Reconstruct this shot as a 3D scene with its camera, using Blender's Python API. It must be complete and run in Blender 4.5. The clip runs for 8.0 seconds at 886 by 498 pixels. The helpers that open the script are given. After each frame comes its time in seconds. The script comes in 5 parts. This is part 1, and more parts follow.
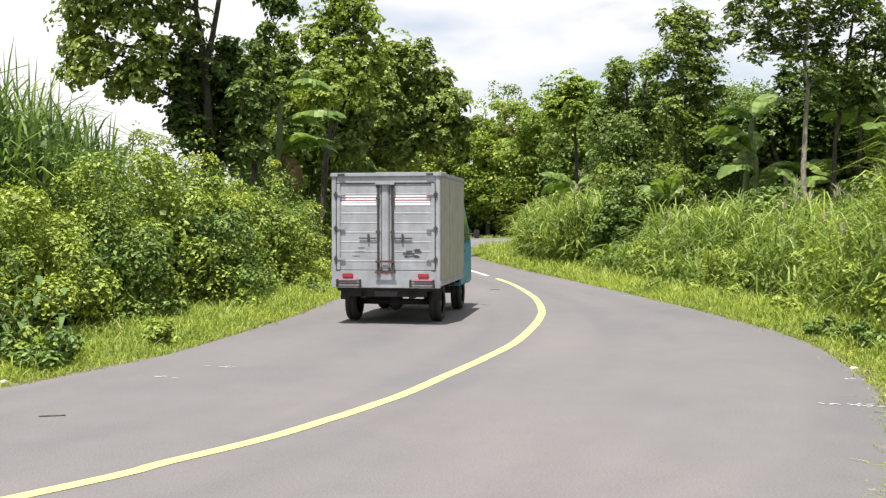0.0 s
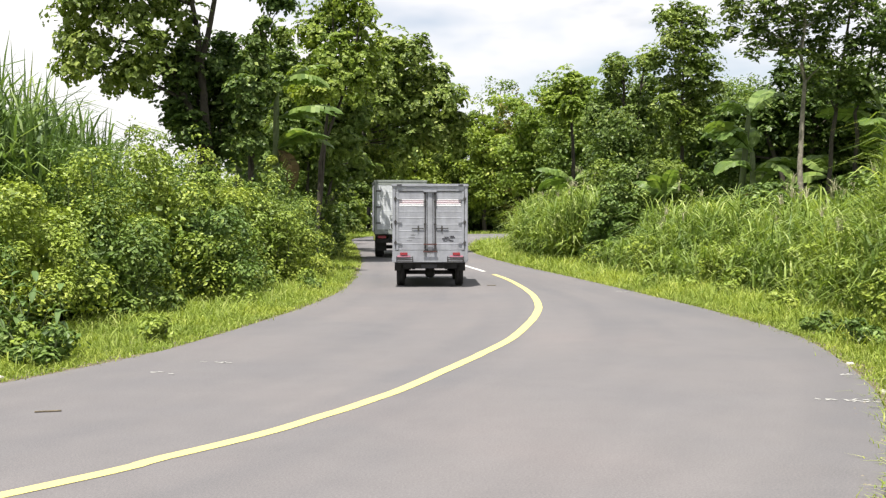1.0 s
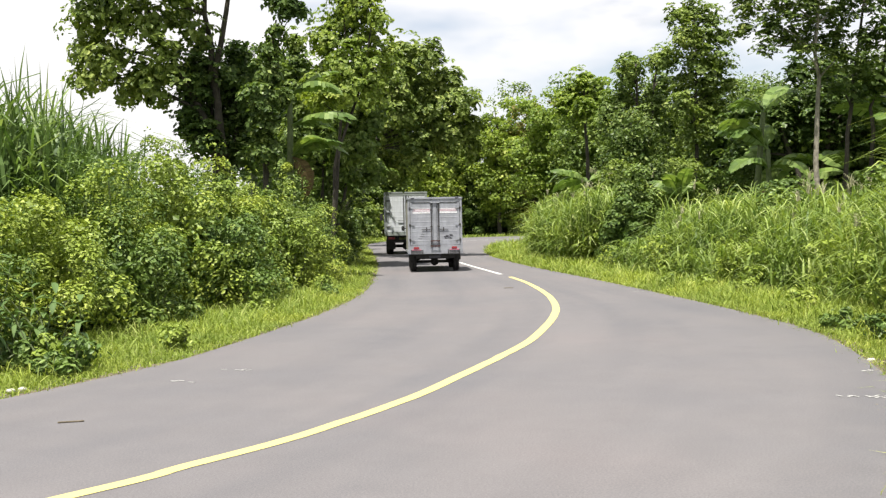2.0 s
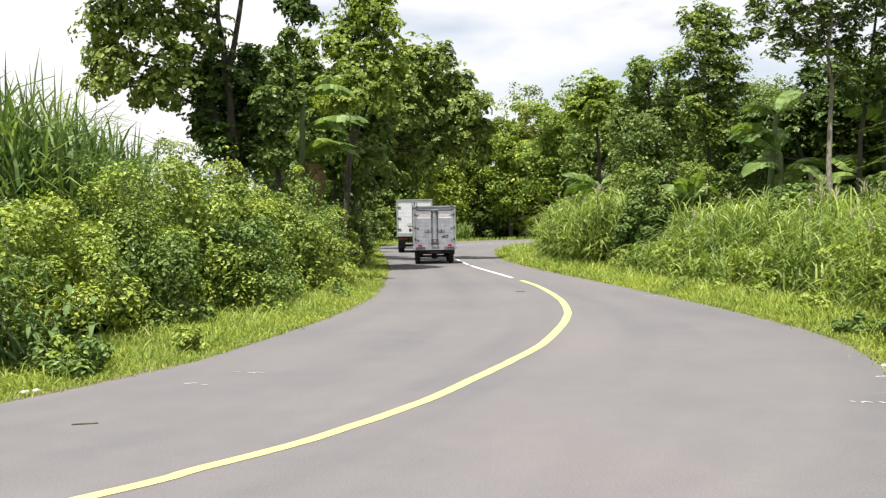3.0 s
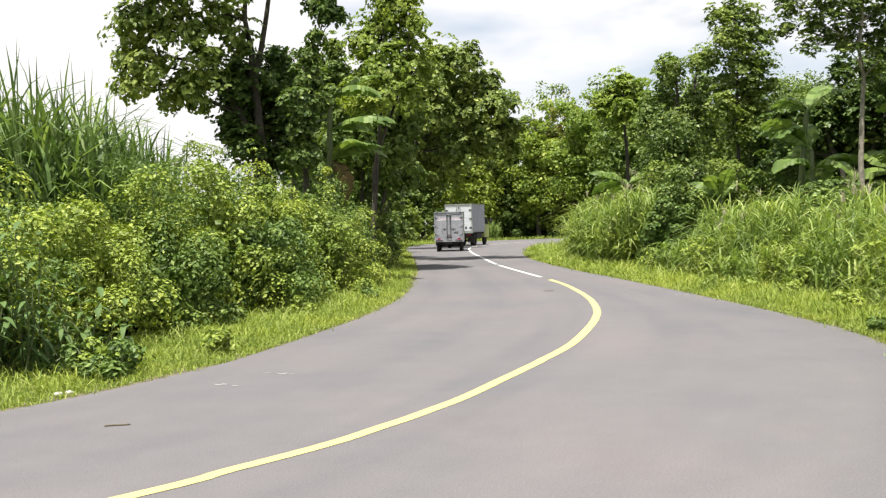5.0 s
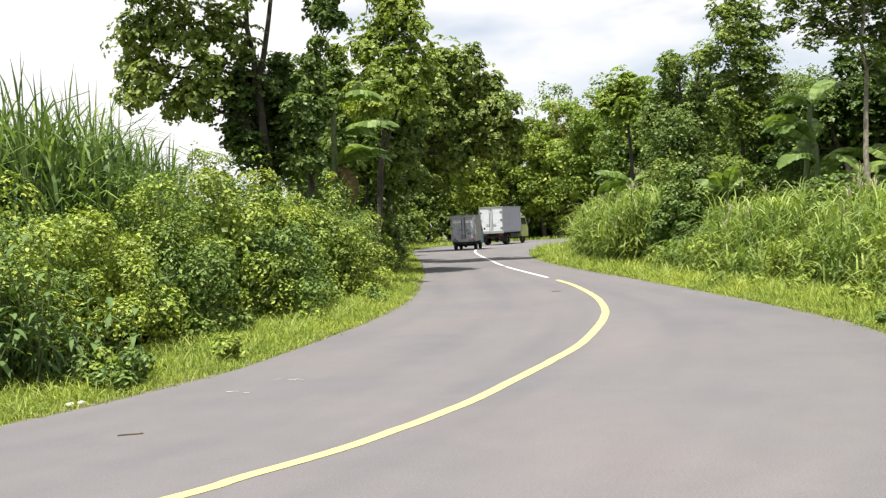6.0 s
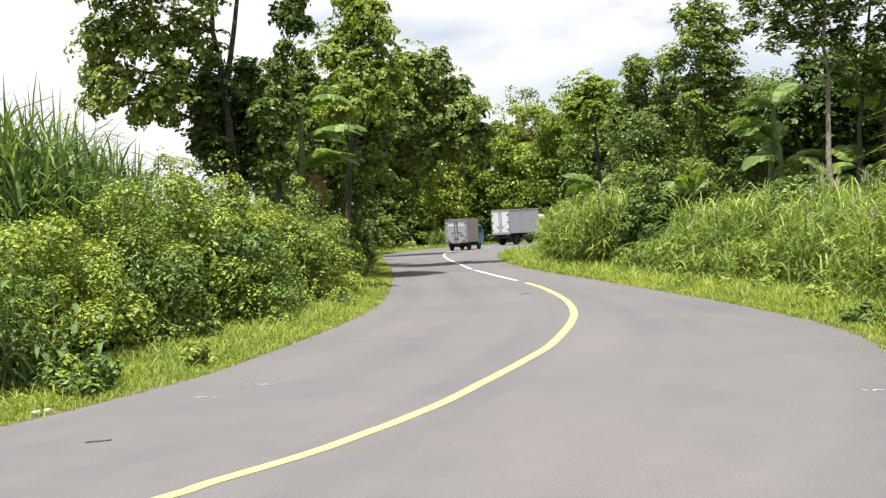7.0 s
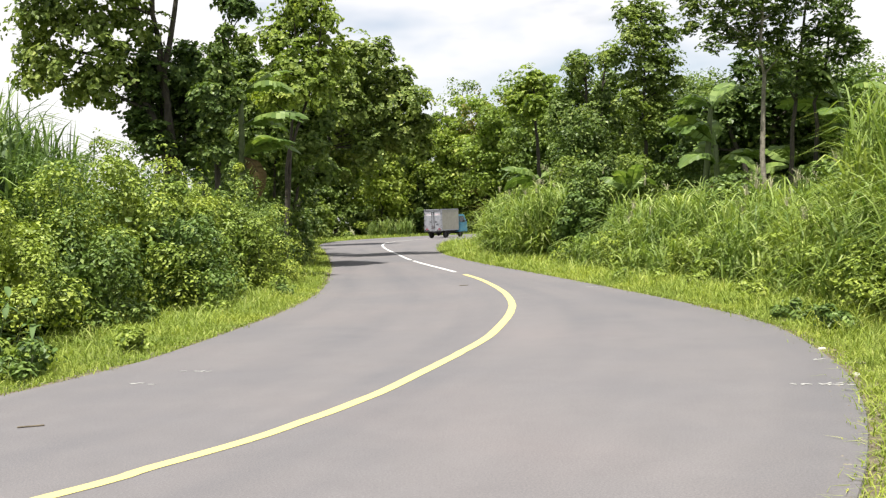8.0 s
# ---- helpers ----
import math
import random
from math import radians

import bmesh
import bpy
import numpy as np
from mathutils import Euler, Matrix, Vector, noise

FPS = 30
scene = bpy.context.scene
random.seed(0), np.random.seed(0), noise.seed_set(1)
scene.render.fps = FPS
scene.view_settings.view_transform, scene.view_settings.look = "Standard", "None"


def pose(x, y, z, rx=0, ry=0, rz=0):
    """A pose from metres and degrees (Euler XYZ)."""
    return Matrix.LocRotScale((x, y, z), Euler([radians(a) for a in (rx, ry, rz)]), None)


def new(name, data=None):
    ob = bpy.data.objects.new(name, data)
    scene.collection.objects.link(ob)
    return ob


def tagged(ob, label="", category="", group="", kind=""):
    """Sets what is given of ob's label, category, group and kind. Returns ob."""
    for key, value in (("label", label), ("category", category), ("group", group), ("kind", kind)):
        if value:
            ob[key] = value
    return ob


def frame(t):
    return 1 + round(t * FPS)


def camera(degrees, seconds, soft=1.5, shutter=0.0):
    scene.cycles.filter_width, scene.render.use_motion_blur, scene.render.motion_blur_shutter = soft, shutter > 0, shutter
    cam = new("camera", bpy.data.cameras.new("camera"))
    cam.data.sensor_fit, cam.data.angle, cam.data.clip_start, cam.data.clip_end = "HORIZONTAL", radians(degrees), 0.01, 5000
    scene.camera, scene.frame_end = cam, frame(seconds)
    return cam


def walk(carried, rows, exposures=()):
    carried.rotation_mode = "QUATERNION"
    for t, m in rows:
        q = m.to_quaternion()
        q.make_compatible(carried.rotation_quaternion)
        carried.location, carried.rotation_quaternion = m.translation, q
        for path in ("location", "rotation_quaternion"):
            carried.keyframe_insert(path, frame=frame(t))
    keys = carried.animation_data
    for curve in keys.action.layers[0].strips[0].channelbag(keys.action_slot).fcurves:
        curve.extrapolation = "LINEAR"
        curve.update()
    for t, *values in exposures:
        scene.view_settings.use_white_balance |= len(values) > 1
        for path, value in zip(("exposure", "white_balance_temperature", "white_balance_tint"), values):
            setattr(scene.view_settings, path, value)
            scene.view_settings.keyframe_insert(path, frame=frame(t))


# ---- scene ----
def view(x, y, z, yaw, pitch, roll):
    return pose(x, y, z, 90 + pitch, 0, yaw) @ pose(0, 0, 0, 0, 0, roll)


EYE = 1.53
cam = camera(47.07, 8.0, soft=1.3)
PATH = [
    (0.0, 0.000, 0.000, 0.000, 0.000, -1.560, 0.000),
    (0.5, 0.011, 0.024, -0.006, -0.165, -2.071, -0.085),
    (1.0, 0.002, 0.008, -0.002, -0.182, -1.799, 0.020),
    (1.5, 0.000, 0.001, -0.003, 0.207, -1.684, -0.870),
    (3.0, -0.025, -0.016, 0.009, 1.299, -1.407, -0.966),
    (3.5, -0.021, -0.017, 0.008, 1.530, -1.599, -1.039),
    (4.0, -0.001, -0.010, 0.007, 1.690, -1.393, -1.076),
    (4.5, -0.036, 0.015, 0.010, 2.205, -1.264, -1.518),
    (5.0, -0.035, 0.007, 0.009, 2.862, -1.381, -1.448),
    (6.5, -0.058, -0.017, 0.014, 2.870, -1.102, -3.374),
    (7.0, -0.056, -0.027, -0.004, 1.404, -1.067, -3.153),
    (7.5, -0.071, -0.056, -0.004, -0.429, -2.075, -2.717),
    (8.0, -0.091, -0.061, -0.011, -2.049, -1.723, -1.911),
]
walk(cam, [(t, view(x, y, EYE + z, yaw, pitch, roll)) for t, x, y, z, yaw, pitch, roll in PATH],
     exposures=[(0.0, 0.94), (8.0, 0.94)])

# ---- light ----
SUN_WAY = Vector((-0.13, -0.30, 1.0)).normalized()
sun_data = bpy.data.lights.new("sun", "SUN")
sun_data.energy, sun_data.angle, sun_data.color = 5.0, radians(0.53), (1.0, 0.955, 0.88)
sun = new("sun", sun_data)
sun.rotation_euler = SUN_WAY.to_track_quat("Z", "Y").to_euler()

world = bpy.data.worlds.new("sky")
scene.world = world
world.use_nodes = True
wn, wl = world.node_tree.nodes, world.node_tree.links
wn.clear()
sky = wn.new("ShaderNodeTexSky")
sky.sky_type, sky.sun_disc = "NISHITA", False
sky.sun_elevation = math.asin(SUN_WAY.z)
sky.sun_rotation = math.atan2(SUN_WAY.x, SUN_WAY.y)
coord = wn.new("ShaderNodeTexCoord")
stretch = wn.new("ShaderNodeMapping")
stretch.inputs["Scale"].default_value = (1.0, 1.0, 2.6)
stretch.inputs["Location"].default_value = (0.35, 0.1, 0.42)
cloud = wn.new("ShaderNodeTexNoise")
cloud.inputs["Scale"].default_value, cloud.inputs["Detail"].default_value = 2.3, 5.0
cloud.inputs["Roughness"].default_value = 0.52
cover = wn.new("ShaderNodeValToRGB")
cover.color_ramp.elements[0].position, cover.color_ramp.elements[1].position = 0.33, 0.53
blend = wn.new("ShaderNodeMix")
blend.data_type = "RGBA"
grey = wn.new("ShaderNodeTexNoise")
grey.inputs["Scale"].default_value, grey.inputs["Detail"].default_value = 3.4, 6.0
shade = wn.new("ShaderNodeValToRGB")
for spot, place, tone in ((0, 0.24, (4.9, 5.2, 5.7, 1)), (1, 0.36, (8.1, 7.95, 8.0, 1))):
    shade.color_ramp.elements[spot].position, shade.color_ramp.elements[spot].color = place, tone
back = wn.new("ShaderNodeBackground")
back.inputs["Strength"].default_value = 0.072
out = wn.new("ShaderNodeOutputWorld")
wl.new(coord.outputs["Generated"], stretch.inputs["Vector"])
wl.new(stretch.outputs["Vector"], cloud.inputs["Vector"])
wl.new(stretch.outputs["Vector"], grey.inputs["Vector"])
wl.new(grey.outputs["Fac"], shade.inputs["Fac"])
wl.new(shade.outputs["Color"], blend.inputs["B"])
wl.new(cloud.outputs["Fac"], cover.inputs["Fac"])
wl.new(cover.outputs["Color"], blend.inputs["Factor"])
wl.new(sky.outputs["Color"], blend.inputs["A"])
wl.new(blend.outputs["Result"], back.inputs["Color"])
wl.new(back.outputs["Background"], out.inputs["Surface"])


# ---- materials ----
def nodes_of(name):
    m = bpy.data.materials.new(name)
    m.use_nodes = True
    return m, m.node_tree.nodes, m.node_tree.links, m.node_tree.nodes["Principled BSDF"]


def noise_node(n, l, scale, detail=4.0, rough=0.55, space="Object"):
    c = n.new("ShaderNodeTexCoord")
    t = n.new("ShaderNodeTexNoise")
    t.inputs["Scale"].default_value, t.inputs["Detail"].default_value, t.inputs["Roughness"].default_value = scale, detail, rough
    l.new(c.outputs[space], t.inputs["Vector"])
    return t


def ramp_node(n, l, source, stops):
    r = n.new("ShaderNodeValToRGB")
    e = r.color_ramp.elements
    e[0].position, e[0].color = stops[0][0], (*stops[0][1], 1)
    e[1].position, e[1].color = stops[-1][0], (*stops[-1][1], 1)
    for p, c in stops[1:-1]:
        e.new(p).color = (*c, 1)
    l.new(source, r.inputs["Fac"])
    return r


def mix_node(n, l, fac, a, b, mode="MIX"):
    m = n.new("ShaderNodeMix")
    m.data_type, m.blend_type = "RGBA", mode
    for key, v in (("Factor", fac), ("A", a), ("B", b)):
        if isinstance(v, (int, float)):
            m.inputs[key].default_value = v
        elif isinstance(v, tuple):
            m.inputs[key].default_value = (*v, 1)
        else:
            l.new(v, m.inputs[key])
    return m.outputs["Result"]


def bump_node(n, l, b, source, strength, distance):
    k = n.new("ShaderNodeBump")
    k.inputs["Strength"].default_value, k.inputs["Distance"].default_value = strength, distance
    l.new(source, k.inputs["Height"])
    l.new(k.outputs["Normal"], b.inputs["Normal"])


def leaf_material(name, dark, mid, light, gloss=0.42, through_share=0.3, patch=0.6):
    """Leaves: each blade its own tint, with drifts of tone over the plant, and light let through."""
    m, n, l, b = nodes_of(name)
    g = n.new("ShaderNodeNewGeometry")
    tint = ramp_node(n, l, g.outputs["Random Per Island"], [(0.0, dark), (0.3, tuple(v * 0.86 for v in mid)), (0.82, tuple(v * 1.14 for v in mid)), (1.0, light)])
    # Random leaf-colour patches that also paint in lit clumps and dark hollows.
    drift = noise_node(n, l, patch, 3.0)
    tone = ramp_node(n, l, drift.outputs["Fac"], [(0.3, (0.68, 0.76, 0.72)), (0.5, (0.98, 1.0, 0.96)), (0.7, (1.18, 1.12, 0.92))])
    info = n.new("ShaderNodeObjectInfo")
    own = ramp_node(n, l, info.outputs["Random"], [(0.0, (0.85, 0.9, 0.85)), (1.0, (1.15, 1.1, 1.0))])
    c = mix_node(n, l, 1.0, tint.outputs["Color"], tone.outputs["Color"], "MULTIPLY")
    c = mix_node(n, l, 1.0, c, own.outputs["Color"], "MULTIPLY")
    l.new(c, b.inputs["Base Color"])
    b.inputs["Roughness"].default_value = gloss + 0.06
    b.inputs["Specular IOR Level"].default_value = 0.2
    t = n.new("ShaderNodeBsdfTranslucent")
    warm = mix_node(n, l, 1.0, c, (1.2, 1.25, 0.6), "MULTIPLY")
    l.new(warm, t.inputs["Color"])
    s = n.new("ShaderNodeMixShader")
    s.inputs["Fac"].default_value = through_share
    l.new(b.outputs["BSDF"], s.inputs[1])
    l.new(t.outputs["BSDF"], s.inputs[2])
    l.new(s.outputs["Shader"], n["Material Output"].inputs["Surface"])
    return m


def plain(name, colour, rough=0.6, metal=0.0, wear=0.12, scale=6.0, bump=0.0):
    m, n, l, b = nodes_of(name)
    t = noise_node(n, l, scale, 6.0, 0.65)
    lo = tuple(c * (1 - wear) for c in colour)
    hi = tuple(min(1.0, c * (1 + wear)) for c in colour)
    r = ramp_node(n, l, t.outputs["Fac"], [(0.3, lo), (0.7, hi)])
    l.new(r.outputs["Color"], b.inputs["Base Color"])
    b.inputs["Roughness"].default_value, b.inputs["Metallic"].default_value = rough, metal
    if bump:
        bump_node(n, l, b, t.outputs["Fac"], 0.6, bump)
    return m


def asphalt_material():
    m, n, l, b = nodes_of("asphalt")
    big = noise_node(n, l, 0.22, 4.0, 0.6)
    mid = noise_node(n, l, 2.2, 5.0, 0.65)
    fine = noise_node(n, l, 70.0, 4.0, 0.75)
    uv = n.new("ShaderNodeUVMap")
    uv.uv_map = "along"
    drawn = n.new("ShaderNodeMapping")
    drawn.inputs["Scale"].default_value = (1.0, 0.07, 1.0)
    bands = n.new("ShaderNodeTexNoise")
    bands.inputs["Scale"].default_value, bands.inputs["Detail"].default_value = 1.1, 5.0
    l.new(uv.outputs["UV"], drawn.inputs["Vector"])
    l.new(drawn.outputs["Vector"], bands.inputs["Vector"])
    grit = ramp_node(n, l, fine.outputs["Fac"], [(0.25, (0.08, 0.0755, 0.0775)), (0.5, (0.119, 0.113, 0.116)), (0.8, (0.188, 0.179, 0.183))])
    tone = ramp_node(n, l, big.outputs["Fac"], [(0.3, (0.84, 0.87, 0.91)), (0.5, (0.98, 0.985, 0.99)), (0.7, (1.08, 1.04, 1.03))])
    worn = ramp_node(n, l, mid.outputs["Fac"], [(0.3, (0.95, 0.95, 0.95)), (0.7, (1.05, 1.05, 1.05))])
    track = ramp_node(n, l, bands.outputs["Fac"], [(0.3, (0.87, 0.88, 0.90)), (0.5, (1.0, 0.99, 0.985)), (0.72, (1.08, 1.065, 1.05))])
    c = mix_node(n, l, 1.0, grit.outputs["Color"], tone.outputs["Color"], "MULTIPLY")
    c = mix_node(n, l, 1.0, c, worn.outputs["Color"], "MULTIPLY")
    c = mix_node(n, l, 1.0, c, track.outputs["Color"], "MULTIPLY")
    l.new(c, b.inputs["Base Color"])
    b.inputs["Roughness"].default_value = 0.86
    bump_node(n, l, b, fine.outputs["Fac"], 0.5, 0.006)
    return m


def paint_material(name, colour, base):
    """Road paint, worn through to the asphalt in specks."""
    m, n, l, b = nodes_of(name)
    t = noise_node(n, l, 28.0, 6.0, 0.7)
    r = ramp_node(n, l, t.outputs["Fac"], [(0.28, base), (0.4, colour)])
    l.new(r.outputs["Color"], b.inputs["Base Color"])
    b.inputs["Roughness"].default_value = 0.7
    return m


def soil_material():
    m, n, l, b = nodes_of("soil_and_moss")
    big = noise_node(n, l, 0.5, 5.0, 0.6)
    fine = noise_node(n, l, 14.0, 6.0, 0.7)
    a = ramp_node(n, l, fine.outputs["Fac"], [(0.3, (0.05, 0.075, 0.018)), (0.7, (0.14, 0.17, 0.045))])
    d = ramp_node(n, l, fine.outputs["Fac"], [(0.3, (0.10, 0.085, 0.055)), (0.7, (0.2, 0.17, 0.11))])
    share = ramp_node(n, l, big.outputs["Fac"], [(0.45, (0, 0, 0)), (0.66, (1, 1, 1))])
    c = mix_node(n, l, share.outputs["Color"], a.outputs["Color"], d.outputs["Color"])
    l.new(c, b.inputs["Base Color"])
    b.inputs["Roughness"].default_value = 0.95
    bump_node(n, l, b, fine.outputs["Fac"], 0.8, 0.03)
    return m


def bark_material(name, dark, light):
    m, n, l, b = nodes_of(name)
    t = noise_node(n, l, 9.0, 7.0, 0.7)
    big = noise_node(n, l, 1.4, 3.0)
    r = ramp_node(n, l, t.outputs["Fac"], [(0.3, dark), (0.7, light)])
    tone = ramp_node(n, l, big.outputs["Fac"], [(0.35, (0.6, 0.62, 0.55)), (0.65, (1.2, 1.18, 1.12))])
    c = mix_node(n, l, 1.0, r.outputs["Color"], tone.outputs["Color"], "MULTIPLY")
    l.new(c, b.inputs["Base Color"])
    b.inputs["Roughness"].default_value = 0.9
    bump_node(n, l, b, t.outputs["Fac"], 0.8, 0.03)
    return m


ASPHALT = asphalt_material()
YELLOW = paint_material("yellow_road_paint", (0.52, 0.45, 0.165), (0.32, 0.28, 0.15))
WHITE = paint_material("white_road_paint", (0.55, 0.545, 0.52), (0.24, 0.23, 0.22))
MARK = paint_material("faded_paint", (0.36, 0.355, 0.34), (0.16, 0.15, 0.15))
SOIL = soil_material()
GRIT = plain("roadside_grit", (0.11, 0.09, 0.06), 0.95, 0, 0.5, 25.0, 0.02)
PEBBLE = plain("pebble_stone", (0.16, 0.14, 0.11), 0.9, 0, 0.5, 3.0)
BARK = bark_material("bark", (0.025, 0.021, 0.017), (0.075, 0.065, 0.05))
PALE_BARK = bark_material("pale_bark", (0.12, 0.105, 0.085), (0.36, 0.33, 0.28))
STEM = plain("green_stem", (0.10, 0.13, 0.05), 0.7, 0, 0.3, 8.0)
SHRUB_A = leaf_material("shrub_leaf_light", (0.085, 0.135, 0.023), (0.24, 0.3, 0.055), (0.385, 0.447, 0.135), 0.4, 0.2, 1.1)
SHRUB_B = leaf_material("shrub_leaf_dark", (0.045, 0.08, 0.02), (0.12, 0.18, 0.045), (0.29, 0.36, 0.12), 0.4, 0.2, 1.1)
TREE_DARK = leaf_material("tree_leaf_dark", (0.035, 0.065, 0.018), (0.10, 0.15, 0.042), (0.28, 0.34, 0.12), 0.34)
TREE_MID = leaf_material("tree_leaf_mid", (0.06, 0.1, 0.026), (0.17, 0.23, 0.06), (0.36, 0.42, 0.16), 0.38, 0.36)
TREE_YELLOW = leaf_material("tree_leaf_yellow", (0.08, 0.125, 0.025), (0.23, 0.3, 0.062), (0.41, 0.46, 0.14), 0.4, 0.42)
TREE_RUST = leaf_material("tree_leaf_rust", (0.10, 0.10, 0.025), (0.21, 0.19, 0.055), (0.34, 0.27, 0.11), 0.45)
CANE = leaf_material("cane_leaf", (0.065, 0.11, 0.035), (0.15, 0.215, 0.07), (0.34, 0.39, 0.18), 0.36, 0.3)
REED = leaf_material("tall_grass_leaf", (0.08, 0.14, 0.03), (0.205, 0.275, 0.072), (0.42, 0.48, 0.23), 0.42, 0.33)
LAWN = leaf_material("verge_grass_leaf", (0.105, 0.16, 0.03), (0.235, 0.3, 0.066), (0.41, 0.44, 0.17), 0.5, 0.33)
PLUME = plain("grass_plume", (0.34, 0.33, 0.2), 0.9, 0, 0.2, 10.0)
BANANA = leaf_material("banana_leaf", (0.09, 0.15, 0.04), (0.17, 0.245, 0.075), (0.25, 0.33, 0.12), 0.3, 0.38, 1.2)
BANANA_DRY = leaf_material("dry_banana_leaf", (0.08, 0.055, 0.03), (0.14, 0.095, 0.05), (0.22, 0.15, 0.08), 0.8, 0.2)
BROAD = leaf_material("broad_leaf", (0.05, 0.092, 0.03), (0.105, 0.165, 0.055), (0.18, 0.25, 0.09), 0.55, 0.2, 2.0)


# ---- mesh helpers ----
def link(name, data, parent=None, label="", kind=""):
    ob = new(name, data)
    if parent is not None:
        ob.parent = parent
    return tagged(ob, label=label, kind=kind)


def part(name, bm, material, parent=None, label="", smooth=False):
    me = bpy.data.meshes.new(name)
    bmesh.ops.recalc_face_normals(bm, faces=bm.faces)
    bm.to_mesh(me)
    bm.free()
    me.materials.append(material)
    if smooth:
        for p in me.polygons:
            p.use_smooth = True
    return link(name, me, parent, label)


def raw_mesh(name, verts, tris, material, smooth=False):
    """A mesh from arrays of corners and triangles."""
    me = bpy.data.meshes.new(name)
    verts, tris = np.asarray(verts, np.float32), np.asarray(tris, np.int32)
    me.vertices.add(len(verts))
    me.vertices.foreach_set("co", verts.ravel())
    me.loops.add(tris.size)
    me.loops.foreach_set("vertex_index", tris.ravel())
    me.polygons.add(len(tris))
    me.polygons.foreach_set("loop_start", np.arange(0, tris.size, 3, dtype=np.int32))
    me.polygons.foreach_set("loop_total", np.full(len(tris), 3, np.int32))
    me.polygons.foreach_set("use_smooth", np.full(len(tris), smooth))
    me.update(calc_edges=True)
    me.materials.append(material)
    return me


def unit(a):
    return a / np.maximum(np.linalg.norm(a, axis=1, keepdims=True), 1e-9)


def leaves(rng, at, facing, length, wide=0.42, droop=0.25):
    """Pointed leaves, folded along the midrib: corners and triangles."""
    count = len(at)
    normal = unit(facing)
    side = unit(np.cross(normal, rng.normal(size=(count, 3))))
    along = np.cross(side, normal)
    along = unit(along - np.array([0, 0, droop]))
    size = (length * rng.uniform(0.55, 1.45, count))[:, None]
    base = at - along * size * 0.5
    belly = base + along * size * 0.42 + normal * size * 0.09
    tip = base + along * size
    half = side * size * wide
    v = np.stack([base, belly + half, tip, belly - half], 1).reshape(-1, 3)
    k = np.arange(count)[:, None] * 4
    t = np.concatenate([k + np.array([[0, 1, 2]]), k + np.array([[0, 2, 3]])], 1).reshape(-1, 3)
    return v, t


def clumped(rng, centres, radius, each, length, up=0.75, wide=0.42, flat=0.75):
    """Leaves gathered in clumps round the given centres."""
    count = len(centres) * each
    spin = unit(rng.normal(size=(count, 3)))
    reach = 1.0 - 0.42 * rng.random((count, 1)) ** 1.6
    sizes = np.repeat(rng.uniform(0.5, 1.45, len(centres)), each)[:, None] * radius
    off = spin * reach * sizes * np.array([1, 1, flat])
    at = np.repeat(centres, each, axis=0) + off
    facing = spin * 0.6 + np.array([0, 0, up]) + rng.normal(size=(count, 3)) * 0.34
    return leaves(rng, at, facing, length, wide)


def core(rng, count, middle, half, length):
    """Large shaded inner leaves that fill the heart of a crown."""
    d = unit(rng.normal(size=(count, 3)))
    at = middle + d * rng.uniform(0.1, 0.72, (count, 1)) ** 0.5 * half
    return leaves(rng, at, rng.normal(size=(count, 3)) + np.array([0, 0, 0.3]), length, 0.45)


def tube(points, radii, sides=7):
    """A tapered bent tube: corners and triangles."""
    pts, ring = np.asarray(points, float), np.linspace(0, 2 * np.pi, sides, endpoint=False)
    v, t = [], []
    for i, p in enumerate(pts):
        d = pts[min(i + 1, len(pts) - 1)] - pts[max(i - 1, 0)]
        d = d / max(np.linalg.norm(d), 1e-9)
        a = np.cross(d, [0.31, 0.95, 0.05])
        a /= np.linalg.norm(a)
        b = np.cross(d, a)
        v.append(p + radii[i] * (np.cos(ring)[:, None] * a + np.sin(ring)[:, None] * b))
    for i in range(len(pts) - 1):
        for j in range(sides):
            p, q = i * sides + j, i * sides + (j + 1) % sides
            t += [(p, q, q + sides), (p, q + sides, p + sides)]
    return np.concatenate(v), np.array(t)


def joined(pieces):
    v, t, base = [], [], 0
    for a, b in pieces:
        v.append(a)
        t.append(np.asarray(b) + base)
        base += len(a)
    return np.concatenate(v), np.concatenate(t)


def spline(points, step):
    """A smooth line through points (Catmull-Rom), at about even steps."""
    p = np.asarray(points, float)
    p = np.vstack([2 * p[0] - p[1], p, 2 * p[-1] - p[-2]])
    res = []
    for i in range(1, len(p) - 2):
        n = max(2, int(np.linalg.norm(p[i + 1] - p[i]) / step))
        for s in np.linspace(0, 1, n, endpoint=False):
            res.append(0.5 * (2 * p[i] + (p[i + 1] - p[i - 1]) * s + (2 * p[i - 1] - 5 * p[i] + 4 * p[i + 1] - p[i + 2]) * s ** 2
                              + (3 * p[i] - p[i - 1] - 3 * p[i + 1] + p[i + 2]) * s ** 3))
    res.append(p[-2])
    return np.array(res)


def resampled(line, count):
    d = np.concatenate([[0], np.cumsum(np.linalg.norm(np.diff(line, axis=0), axis=1))])
    s = np.linspace(0, d[-1], count)
    return np.stack([np.interp(s, d, line[:, k]) for k in range(line.shape[1])], 1)


def beside(line):
    """Left-hand unit normals along a plan line."""
    d = np.gradient(line, axis=0)
    d /= np.linalg.norm(d, axis=1, keepdims=True)
    return np.stack([-d[:, 1], d[:, 0]], 1)


